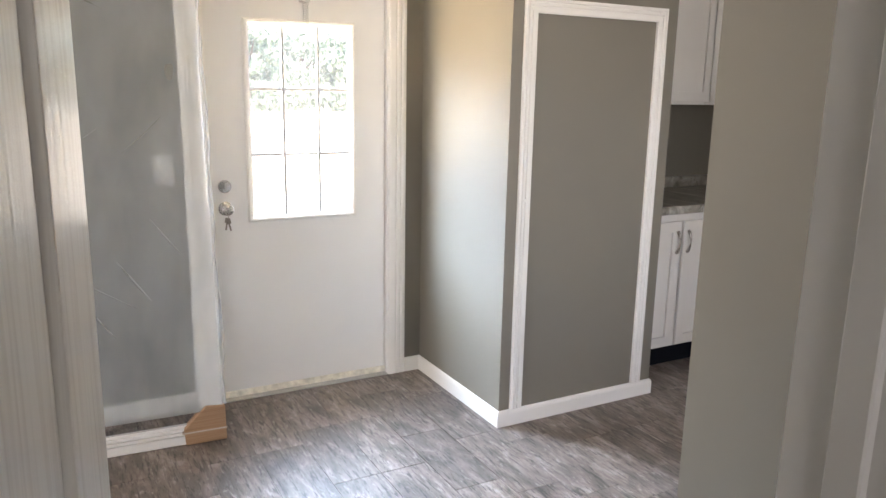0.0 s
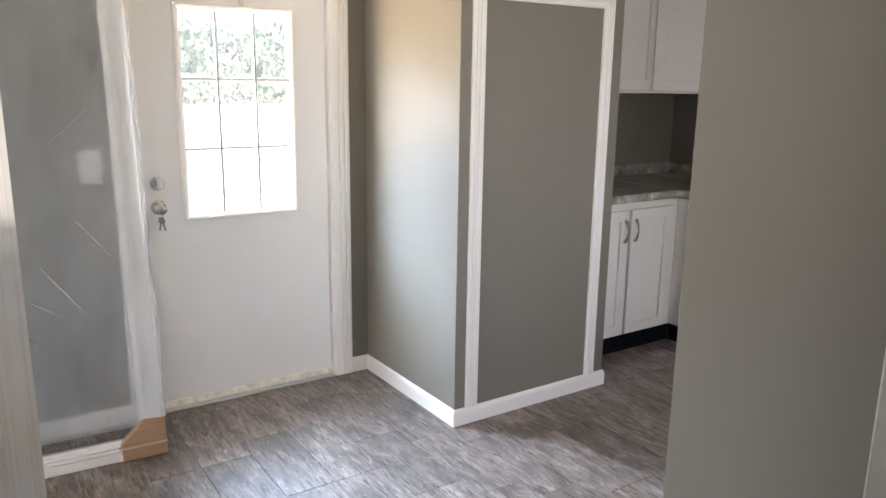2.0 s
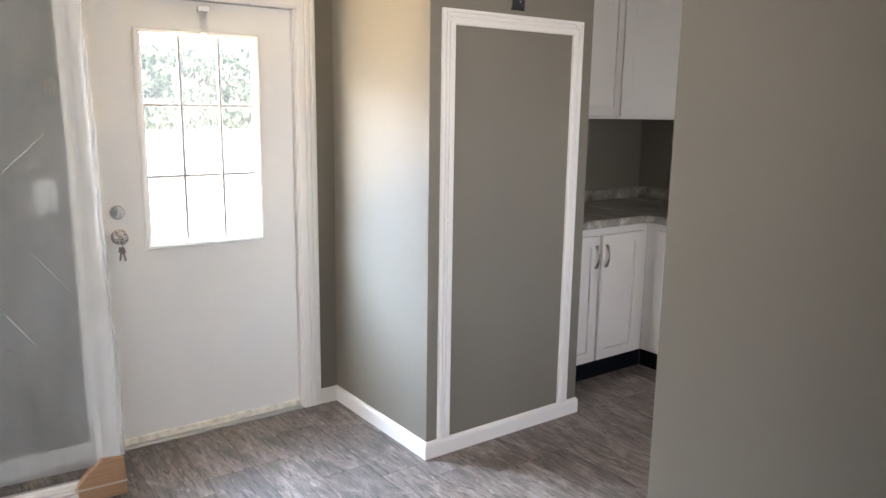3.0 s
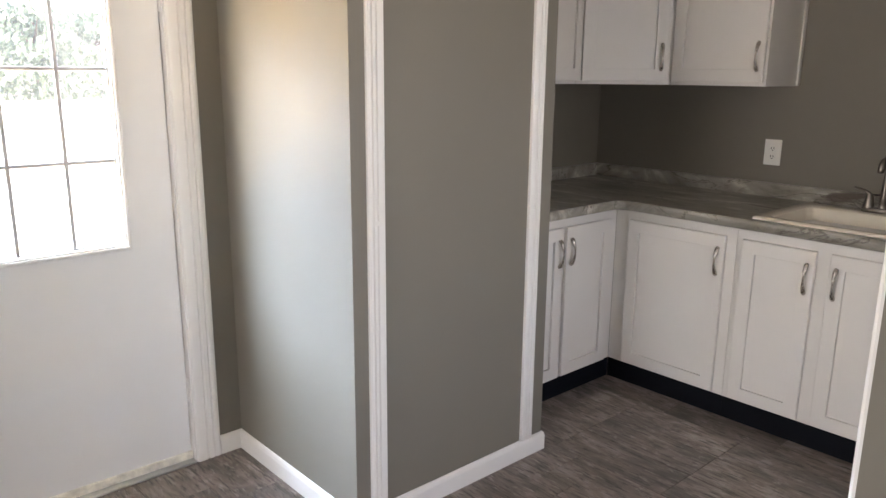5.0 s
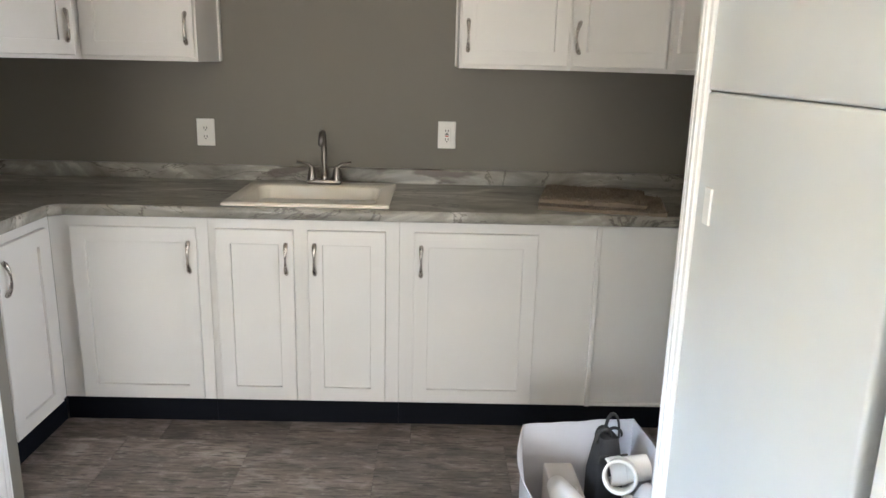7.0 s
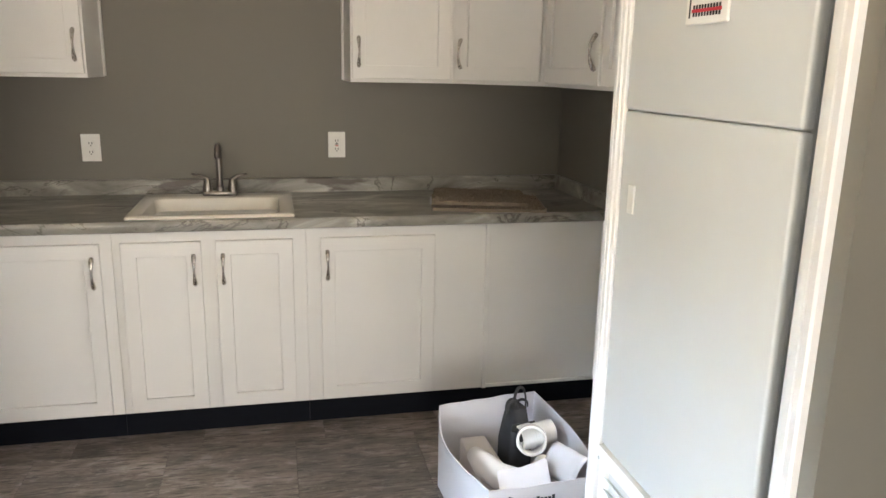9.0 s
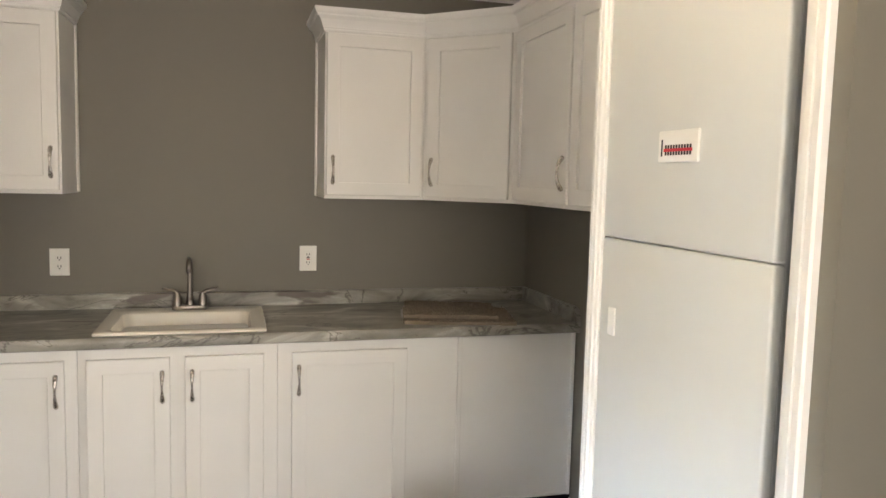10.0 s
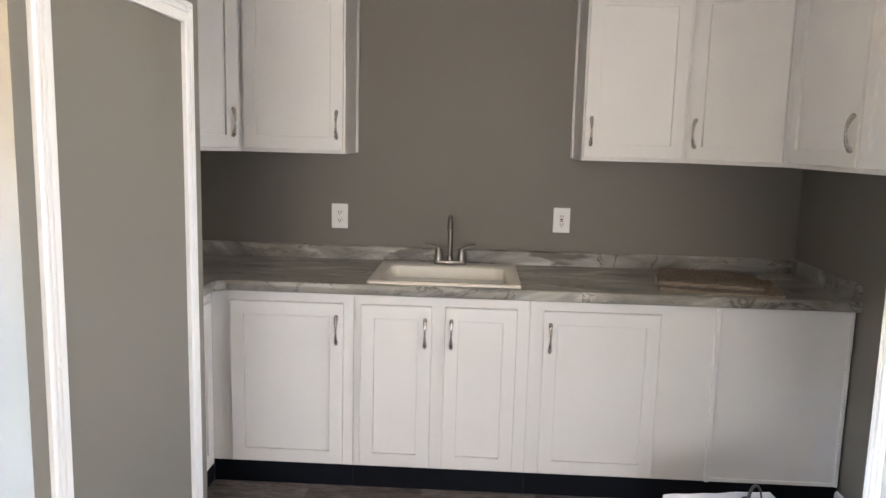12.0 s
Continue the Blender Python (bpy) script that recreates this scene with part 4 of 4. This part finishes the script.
outlet(pose(KITCHEN_E - 0.0005, 2.696, 1.139, 0, 0, -90), False)
outlet(pose(KITCHEN_E - 0.0005, 1.570, 1.151, 0, 0, -90), True)
sw = thing("light_switch", pose(0.496, DOOR_WALL - 0.0005, 1.150), "white light switch on the wall behind the wrapped unit", "switch")
part("cover_plate", box(-0.044, 0.044, -0.006, 0, -0.066, 0.066, 0.003, seg=2), PLATE, sw)
part("toggle", box(-0.004, 0.004, -0.016, -0.006, -0.004, 0.010, 0.002), PLATE, sw)

sensor = thing("wall_bracket", pose(2.230, BOX_S - 0.0005, 1.930), "small black plastic bracket screwed above the framed panel", "bracket")
part("body", box(-0.030, 0.030, -0.018, 0, 0.004, 0.075, 0.004), BLACKCLOTH, sensor)
part("clip", box(-0.036, 0.036, -0.010, 0, -0.004, 0.0038, 0.002), DARK, sensor)
part("screw", lathe([(0.004, 0), (0.004, 0.002), (0.002, 0.003)], pose(0, -0.018, 0.03, 90, 0, 0), 8), ZINC, sensor)

# ---- doormats on the counter ----


def doormat(name, cxm, cym, wx, wy, z, turn, label, n):
    u = thing(name, pose(cxm, cym, z, 0, 0, turn), label, "doormat", "doormats on the counter")
    b = bmesh.new()
    gx, gy = 26, 30
    rnd = random.Random(n)
    for lay in (0, 1):
        for i in range(gx + 1):
            for k in range(gy + 1):
                x, y = (i / gx - 0.5) * wx, (k / gy - 0.5) * wy
                e = min(i, gx - i, k, gy - k)
                h = (0.018 + 0.006 * noise.noise(Vector((x * 14, y * 14, n))) - (0.004 if e == 0 else 0)) if lay else 0.0
                j = 0.004 if e == 0 else 0.0
                b.verts.new((x + rnd.uniform(-j, j), y + rnd.uniform(-j, j), h))
    b.verts.ensure_lookup_table()
    row = gy + 1
    top = (gx + 1) * row
    for i in range(gx):
        for k in range(gy):
            q = [top + i * row + k, top + (i + 1) * row + k, top + (i + 1) * row + k + 1, top + i * row + k + 1]
            b.faces.new([b.verts[v] for v in q])
            b.faces.new([b.verts[v - top] for v in q[::-1]])
    rim = [(i, 0) for i in range(gx)] + [(gx, k) for k in range(gy)] + [(i, gy) for i in range(gx, 0, -1)] + [(0, k) for k in range(gy, 0, -1)]
    for a, c in zip(rim, rim[1:] + rim[:1]):
        ia, ic = a[0] * row + a[1], c[0] * row + c[1]
        b.faces.new((b.verts[ia], b.verts[ic], b.verts[top + ic], b.verts[top + ia]))
    part("backing", b, FIBRE, u)
    f = bmesh.new()
    for _ in range(5200):
        x, y = rnd.uniform(-0.5, 0.5) * wx, rnd.uniform(-0.5, 0.5) * wy
        a, s = rnd.uniform(0, 6.3), rnd.uniform(0.0012, 0.0022)
        lx, ly, lz = rnd.uniform(-0.007, 0.007), rnd.uniform(-0.007, 0.007), rnd.uniform(0.019, 0.029)
        f.faces.new([f.verts.new((x + s * math.cos(a), y + s * math.sin(a), 0.008)), f.verts.new((x - s * math.cos(a), y - s * math.sin(a), 0.008)), f.verts.new((x + lx, y + ly, lz))])
    tagged(part("shag", f, FIBRE, u), kind="stuff")
    return u


doormat("doormat", 3.735, 0.925, 0.38, 0.50, CT + 0.0005, -12, "brown shaggy doormat lying on the counter", 3)
doormat("doormat", 3.762, 0.955, 0.36, 0.42, CT + 0.0235, -13, "tan shaggy doormat stacked on another mat", 5)
tag_ = thing("paper_sheet", pose(3.865, 1.150, CT + 0.0008, 0, 0, -12), "white paper label sticking out under the doormats", "paper")
part("sheet", box(-0.10, 0.10, -0.03, 0.015, 0, 0.0015), PAPERWHITE, tag_)

# ---- wrapped storm door leaning by the back door ----
LEAN_DEG = 8.4
storm = thing("storm_door", pose(0.628, 3.282, 0.0, -LEAN_DEG, 0, -3.2), "white-framed glass storm door wrapped in clear plastic, leaning on the wall", "storm door")
SWD, SHT, STH = 1.15, 2.02, 0.042
STEP = [(0, 0), (0, 0.036), (0.003, STH), (0.030, STH), (0.0305, 0.030), (0.0335, 0.030), (0.034, STH - 0.002), (0.042, STH - 0.003), (0.0425, 0.026), (0.0455, 0.026), (0.046, 0.036), (0.054, 0.034), (0.0545, 0.022), (0.058, 0.022), (0.064, 0.020), (0.064, 0)]
path = [(0, 0), (0, SHT), (-SWD, SHT), (-SWD, 0)]
part("frame", sweep(path, [(-o * 1.3, w) for o, w in STEP], lambda u, v, w: Vector((u, STH - w, v)), True), TRIM, storm, "white aluminium frame with stepped edges")
g = part("glass", box(-SWD + 0.084, -0.084, 0.018, 0.023, 0.084, SHT - 0.084), WRAPPED, storm)
g.visible_shadow = False


def film_sheet(x0, x1, z0, z1, y, amp, nx, nz, seed):
    b = bmesh.new()
    vs = []
    for i in range(nx + 1):
        col = []
        for k in range(nz + 1):
            x, z = x0 + (x1 - x0) * i / nx, z0 + (z1 - z0) * k / nz
            p = Vector((x * 3.0 + z * 1.2, z * 2.2 - x, seed))
            w = amp * (0.8 + noise.noise(p * 1.4) + 0.35 * noise.noise(p * 4.0))
            col.append(b.verts.new((x + (0.012 * noise.noise(Vector((z * 5, seed, i))) if i in (0, nx) else 0), y - w, z)))
        vs.append(col)
    for i in range(nx):
        for k in range(nz):
            b.faces.new((vs[i][k], vs[i + 1][k], vs[i + 1][k + 1], vs[i][k + 1]))
    return b


fm = part("plastic_wrap", film_sheet(-SWD - 0.004, 0.004, 0.135, SHT + 0.002, -0.0035, 0.00015, 50, 90, 1.0), FILM, storm, "clear wrinkled plastic film", "all")
bm = bmesh.new()
rnd = random.Random(31)
for _ in range(16):
    x, z = rnd.uniform(-SWD + 0.1, -0.12), rnd.uniform(0.18, 1.95)
    ln, an = rnd.uniform(0.16, 0.50), radians(rnd.choice((-32, -28, -52, 40, -60)) + rnd.uniform(-6, 6))
    pts = []
    for i in range(7):
        q = i / 6 - 0.5
        pts.append((x + math.cos(an) * ln * q, -0.0085 - 0.003 * math.cos(q * 3), z + math.sin(an) * ln * q + 0.012 * q * q))
    w = rnd.uniform(0.0018, 0.0060)
    tube(pts, [w * 0.15, w * 0.7, w, w, w * 0.9, w * 0.5, w * 0.1], 6, bm, 0.5)
part("crease", bm, CREASE, fm, "milky diagonal creases in the film", "all")
bm = bmesh.new()
vs = []
rnd = random.Random(9)
for k in range(91):
    z = 0.16 + k / 90 * 1.86
    wid = 0.017 + 0.010 * noise.noise(Vector((z * 3.1, 0, 4))) + 0.010 * noise.noise(Vector((z * 9.0, 2, 4)))
    row = []
    for i in range(9):
        s = i / 8
        row.append(bm.verts.new((0.0 + s * (wid + 0.004), -0.006 - 0.020 * math.sin(s * 3.1) * (0.6 + 1.1 * noise.noise(Vector((z * 9, s * 4, 7)))) + 0.006 * noise.noise(Vector((z * 30, s * 7, 2))) + 0.012 * s, z)))
    vs.append(row)
for a, b in zip(vs, vs[1:]):
    for i in range(8):
        bm.faces.new((a[i], a[i + 1], b[i + 1], b[i]))
part("wrap_edge", bm, FILMFOLD, storm, "bunched milky edge of the plastic film", "all")
bm = bmesh.new()
for y in (-0.012, STH + 0.004):
    bm.faces.new([bm.verts.new((x, y, z)) for x, z in ((0.012, -0.0), (0.012, 0.152), (-0.070, 0.160), (-0.165, 0.068), (-0.160, -0.0))])
bm.verts.ensure_lookup_table()
for i in range(5):
    bm.faces.new((bm.verts[i], bm.verts[(i + 1) % 5], bm.verts[5 + (i + 1) % 5], bm.verts[5 + i]))
bmesh.ops.bevel(bm, geom=bm.edges[:], offset=0.005, segments=2, affect="EDGES", profile=0.5)
corner = part("corner_protector", bm, CARDBOARD, storm, "folded brown cardboard corner protector")
part("strap", box(-0.172, 0.0145, -0.0145, STH + 0.0065, 0.050, 0.057, 0.001), TAPE, corner, "thin clear packing strap")

# ---- carton with fan parts and pipe ----
carton = thing("carton", pose(2.650, 1.116, 0, 0, 0, 2.5), "open white cardboard ceiling fan carton standing on the floor", "carton")
CL, CW, CH = 0.285, 0.186, 0.325


def wall_sheet(p0, p1, h0, h1, seed, bulge, lean=0.0):
    """A carton side with a soft bulge and an uneven torn top."""
    b = bmesh.new()
    p0, p1 = Vector(p0), Vector(p1)
    d = (p1 - p0).normalized()
    out = Vector((d.y, -d.x))
    n, k = 16, 8
    for t in (0.0, 0.004):
        for i in range(n + 1):
            s = i / n
            for j in range(k + 1):
                r = j / k
                top = h0 + (h1 - h0) * s + 0.006 * noise.noise(Vector((s * 5, seed, 0)))
                o = bulge * math.sin(math.pi * s) * r * r + lean * r - t
                q = p0 + (p1 - p0) * s + out * o
                b.verts.new((q.x, q.y, 0.002 + r * top))
    b.verts.ensure_lookup_table()
    c, m = k + 1, (n + 1) * (k + 1)
    for i in range(n):
        for j in range(k):
            f = [i * c + j, (i + 1) * c + j, (i + 1) * c + j + 1, i * c + j + 1]
            b.faces.new([b.verts[v] for v in f])
            b.faces.new([b.verts[v + m] for v in f[::-1]])
        b.faces.new([b.verts[v] for v in (i * c + k, (i + 1) * c + k, (i + 1) * c + k + m, i * c + k + m)])
    return b


part("side", wall_sheet((-CL, -CW), (CL, -CW), CH, CH + 0.02, 1, 0.02), PAPERWHITE, carton, "", True)
part("side", wall_sheet((CL, -CW), (CL, CW), CH + 0.02, CH, 2, 0.005), PAPERWHITE, carton, "", True)
part("side", wall_sheet((CL, CW), (-CL, CW), CH, CH - 0.01, 3, 0.055), PAPERWHITE, carton, "", True)
front = part("side", wall_sheet((-CL, CW), (-CL, -CW), CH - 0.01, CH - 0.005, 4, 0.004), PAPERWHITE, carton, "white front with dark print", True)
part("bottom", box(-CL + 0.005, CL - 0.005, -CW + 0.005, CW - 0.005, 0.0015, 0.006), CARDINSIDE, carton)
XF_ = -CL - 0.0068
for y0, y1, z0, z1, tilt in ((0.148, 0.132, 0.256, 0.280, 20), (0.129, 0.114, 0.266, 0.292, 20)):
    q = placed(box(0, 0.001, (y1 - y0) / 2, (y0 - y1) / 2, (z0 - z1) / 2, (z1 - z0) / 2), pose(XF_, (y0 + y1) / 2, (z0 + z1) / 2, tilt, 0, 0))
    part("logo_mark", q, INK, front)
for i in range(10):
    y = 0.098 - i * 0.0125
    part("brand_bar", box(XF_, XF_ + 0.001, y - 0.0092, y, 0.264, 0.264 + (0.019 if i in (0, 5, 9) else 0.014)), GREYINK if i < 5 else INK, front)
part("print_bar", box(XF_, XF_ + 0.001, 0.043, 0.148, 0.224, 0.240), INK, front)
part("print_bar", box(XF_, XF_ + 0.001, -0.060, -0.005, 0.227, 0.238), GREYINK, front)
tc = bpy.data.curves.new("lettering", "FONT")
tc.body, tc.size, tc.align_x, tc.align_y = '52" CEILING FAN', 0.0118, "CENTER", "CENTER"
to = new("lettering_source", tc)
bpy.context.view_layer.update()
lm = bpy.data.meshes.new_from_object(to.evaluated_get(bpy.context.evaluated_depsgraph_get()))
bpy.data.objects.remove(to)
lm.materials.append(PAPERWHITE)
lo_ = new("lettering", lm)
lo_.parent = front
lo_.matrix_basis = pose(-CL - 0.0074, 0.0955, 0.232, 90, 0, -90)
part("flap", placed(wall_sheet((0, 0), (0.16, 0), 0.11, 0.09, 5, 0.01), pose(-CL + 0.02, -0.03, CH - 0.06, 50, 10, 75)), PAPERWHITE, carton, "torn inner flap", True)

tee = thing("pipe_tee", pose(0.032, -0.024, -0.020), "white PVC pipe fitting lying across the carton", "pipe")


def open_pipe(a, b, r):
    """A thin-walled pipe from b to a socket at a."""
    bm = bmesh.new()
    a, b = Vector(a), Vector(b)
    m = Matrix.Translation(b) @ (a - b).to_track_quat("Z", "Y").to_matrix().to_4x4()
    ln = (a - b).length
    prof = [(r, 0.0), (r, ln - 0.05), (r + 0.004, ln - 0.048), (r + 0.004, ln - 0.002), (r + 0.002, ln), (r - 0.003, ln), (r - 0.005, ln - 0.004), (r - 0.005, 0.0)]
    rings = [[bm.verts.new(m @ Vector((q * math.cos(2 * math.pi * i / 32), q * math.sin(2 * math.pi * i / 32), h))) for i in range(32)] for q, h in prof]
    for c, d in zip(rings, rings[1:]):
        for i in range(32):
            bm.faces.new((c[i], c[(i + 1) % 32], d[(i + 1) % 32], d[i]))
    return bm


part("branch", open_pipe((2.592, 1.088, 0.338), (2.662, 1.062, 0.312), 0.047), PVC, tee, "open round socket", True)
part("run", open_pipe((2.665, 1.108, 0.312), (2.682, 0.982, 0.322), 0.040), PVC, tee, "", True)
elbow = thing("fan_shade", pose(0.032, -0.020, -0.030), "white curved fan part lying in the carton", "fan part")
part("shade", tube([(2.71, 1.245, 0.250), (2.62, 1.238, 0.262), (2.53, 1.212, 0.268), (2.485, 1.155, 0.262), (2.485, 1.095, 0.266), (2.52, 1.045, 0.285)], [0.030, 0.042, 0.043, 0.045, 0.050, 0.054], 20), PVC, elbow, "", "all")

bag = thing("tool_bag", pose(2.772, 1.072, 0.0065, 0, 0, 12), "small dark grey bag with looped black handles in the carton", "bag")
bm = loops([rounded(-0.055, 0.055, -0.045, 0.045, 0.02, 0.0), rounded(-0.055, 0.055, -0.045, 0.045, 0.02, 0.24), rounded(-0.045, 0.045, -0.035, 0.035, 0.02, 0.32), rounded(-0.03, 0.03, -0.028, 0.028, 0.012, 0.37), rounded(-0.018, 0.018, -0.022, 0.022, 0.01, 0.372)])
part("body", bm, BLACKCLOTH, bag, "", True)
for dy, hh, ln in ((-0.018, 0.085, 6), (0.016, 0.045, -12), (-0.034, 0.030, 18), (0.002, 0.036, 22)):
    part("handle", tube([(ln * 0.001 + 0.004 * math.sin(a * 2), dy + 0.024 * math.cos(a), 0.352 + hh * math.sin(a)) for a in [i * math.pi / 12 for i in range(13)]], 0.0055, 8, flat=0.5), DARK, bag, "looped black strap", "all")
for dy in (-0.03, 0.03):
    part("pocket", placed(box(-0.004, 0.004, -0.016, 0.016, 0, 0.035, 0.003), pose(-0.045, dy, 0.30, 0, -20, 0)), DARK, bag)
foam = thing("packing_block", pose(2.732, 1.201, 0.0065, 0, 0, 2), "white moulded packing block inside the carton", "packing")
part("block", box(-0.13, 0.13, -0.05, 0.045, 0, 0.222, 0.008, seg=2), CARDINSIDE, foam)
part("cable_tie", tube([(-0.03 + 0.035 * math.cos(a), -0.01 + 0.022 * math.sin(a), 0.2255 + 0.004 * math.sin(a * 2)) for a in [i * math.pi / 9 for i in range(17)]], 0.003, 6), PVC, foam, "white plastic tie", "all")
sheet = bmesh.new()
vs = []
for i in range(19):
    a = math.pi * (0.02 + 1.18 * i / 18)
    vs.append([sheet.verts.new((-0.07 + 0.15 * j / 8, 0.050 * math.cos(a) * (1 - 0.02 * j), 0.105 * math.sin(a) + 0.006 * noise.noise(Vector((i * 0.4, j * 0.5, 3))) - 0.004 * j)) for j in range(9)])
for i in range(18):
    for j in range(8):
        sheet.faces.new((vs[i][j], vs[i + 1][j], vs[i + 1][j + 1], vs[i][j + 1]))
leaflet = thing("leaflet", pose(2.457, 0.996, 0.282, 0, -8, 20), "curled white instruction leaflet in the carton", "paper")
part("sheet", sheet, PAPERWHITE, leaflet, "", "all").modifiers.new("thickness", "SOLIDIFY").thickness = 0.0008

# ---- outdoors ----
bm = box(-400, 400, -400, 900, -0.90, -0.60)
setting("ground", bm, YARD, "pale dry sunlit yard", "ground")


def leaves(points, size, seed):
    rnd = random.Random(seed)
    b = bmesh.new()
    for p in points:
        m = Matrix.Translation(p) @ Euler((rnd.uniform(0, 6), rnd.uniform(0, 6), rnd.uniform(0, 6))).to_matrix().to_4x4()
        s = size * rnd.uniform(0.6, 1.3)
        b.faces.new([b.verts.new(m @ Vector(q)) for q in ((-s, 0, 0), (0, -s * 0.55, 0.1 * s), (s, 0, 0), (0, s * 0.55, 0.1 * s))])
    return b


def tree(seed):
    rnd = random.Random(seed)
    t = thing("tree", Matrix(), "leafy green tree at the far side of the yard", "tree", "trees behind the yard")
    b = tube([(0, 0, -0.6), (0.1, 0, 1.8), (0.05, 0.1, 3.0), (0.2, 0.0, 5.0)], [0.42, 0.34, 0.26, 0.12], 9)
    for _ in range(9):
        a, z = rnd.uniform(0, 6.3), rnd.uniform(1.7, 3.4)
        tube([(0.05, 0, z), (1.6 * math.cos(a), 1.6 * math.sin(a), z + 0.9), (3.1 * math.cos(a), 3.1 * math.sin(a), z + 1.7)], [0.14, 0.09, 0.03], 6, b)
    part("trunk", b, BARK, t)
    pts = []
    for _ in range(34):
        a, z = rnd.uniform(0, 6.3), rnd.uniform(1.9, 7.2)
        r = rnd.uniform(0.3, 2.5) * math.sin(min(1, (7.8 - z) / 3.6) * 1.5)
        c = Vector((1.8 * r * math.cos(a), 1.8 * r * math.sin(a), 0.4 + 0.74 * z))
        pts += [c + Vector((rnd.gauss(0, 0.6), rnd.gauss(0, 0.6), rnd.gauss(0, 0.42))) for _ in range(70)]
    part("crown", leaves(pts, 0.34, seed), LEAF, t)
    return t


makers = [tree(11), tree(12)]
spots = [(-10, 66), (-2, 72), (6, 67), (12, 74), (16.5, 66), (20, 76), (28.5, 74), (33, 66), (38, 73), (-19, 71), (44, 68), (21.5, 69), (26.5, 71), (14, 68), (10, 67)]
for i, (x, y) in enumerate(spots):
    m = pose(x, y, 0, 0, 0, 67 * i)
    if i < 2:
        makers[i].matrix_basis = m
    else:
        copy_thing(makers[i % 2], m)
rnd = random.Random(4)
hedge = tagged(part("hedge", leaves([Vector((rnd.uniform(-30, 50), 60 + rnd.gauss(0, 0.6), -0.6 + 2.1 * rnd.random() ** 0.8 + 0.25 * math.sin(i * 0.013))) for i in range(9000)], 0.30, 3), LEAF), "low green hedge along the yard", "hedge", "", "stuff")

# ---- floor planks, each a piece of its own ----
PLANK_W, PLANK_L, GAP = 0.205, 0.500, 0.0016


def plank_mesh(x0, x1, y0, y1):
    me = bpy.data.meshes.new("plank")
    hx, hy, c = (x1 - x0) / 2, (y1 - y0) / 2, 0.0007
    rows = [[(-hx, -hy, -0.0030), (hx, -hy, -0.0030), (hx, hy, -0.0030), (-hx, hy, -0.0030)], [(-hx, -hy, -c), (hx, -hy, -c), (hx, hy, -c), (-hx, hy, -c)], [(-hx + c, -hy + c, 0), (hx - c, -hy + c, 0), (hx - c, hy - c, 0), (-hx + c, hy - c, 0)]]
    faces = [(8, 9, 10, 11)] + [(a + i, a + (i + 1) % 4, a + 4 + (i + 1) % 4, a + 4 + i) for a in (0, 4) for i in range(4)]
    me.from_pydata([p for r in rows for p in r], [], faces)
    me.materials.append(PLANK)
    return me


shapes = {}
rnd = random.Random(21)
X_START = 1.744 - 13 * PLANK_W
for i in range(30):
    x0 = X_START + i * PLANK_W
    if x0 > 4.2:
        break
    y = -0.30 - rnd.choice((0.0, 0.125, 0.25, 0.375))
    while y < 3.78:
        y0, y1 = max(y, -0.30), min(y + PLANK_L, 3.785)
        key = round(y1 - y0, 3)
        if key > 0.02 and not (x0 > 1.84 and x0 + PLANK_W < 2.58 and y0 > 2.95) and not (x0 > 3.62):
            if key not in shapes:
                shapes[key] = plank_mesh(0, PLANK_W - GAP, 0, key - GAP)
            ob = new("plank", shapes[key])
            ob.location = (x0 + PLANK_W / 2, (y0 + y1) / 2, 0)
            ob.parent = base_floor
        y += PLANK_L
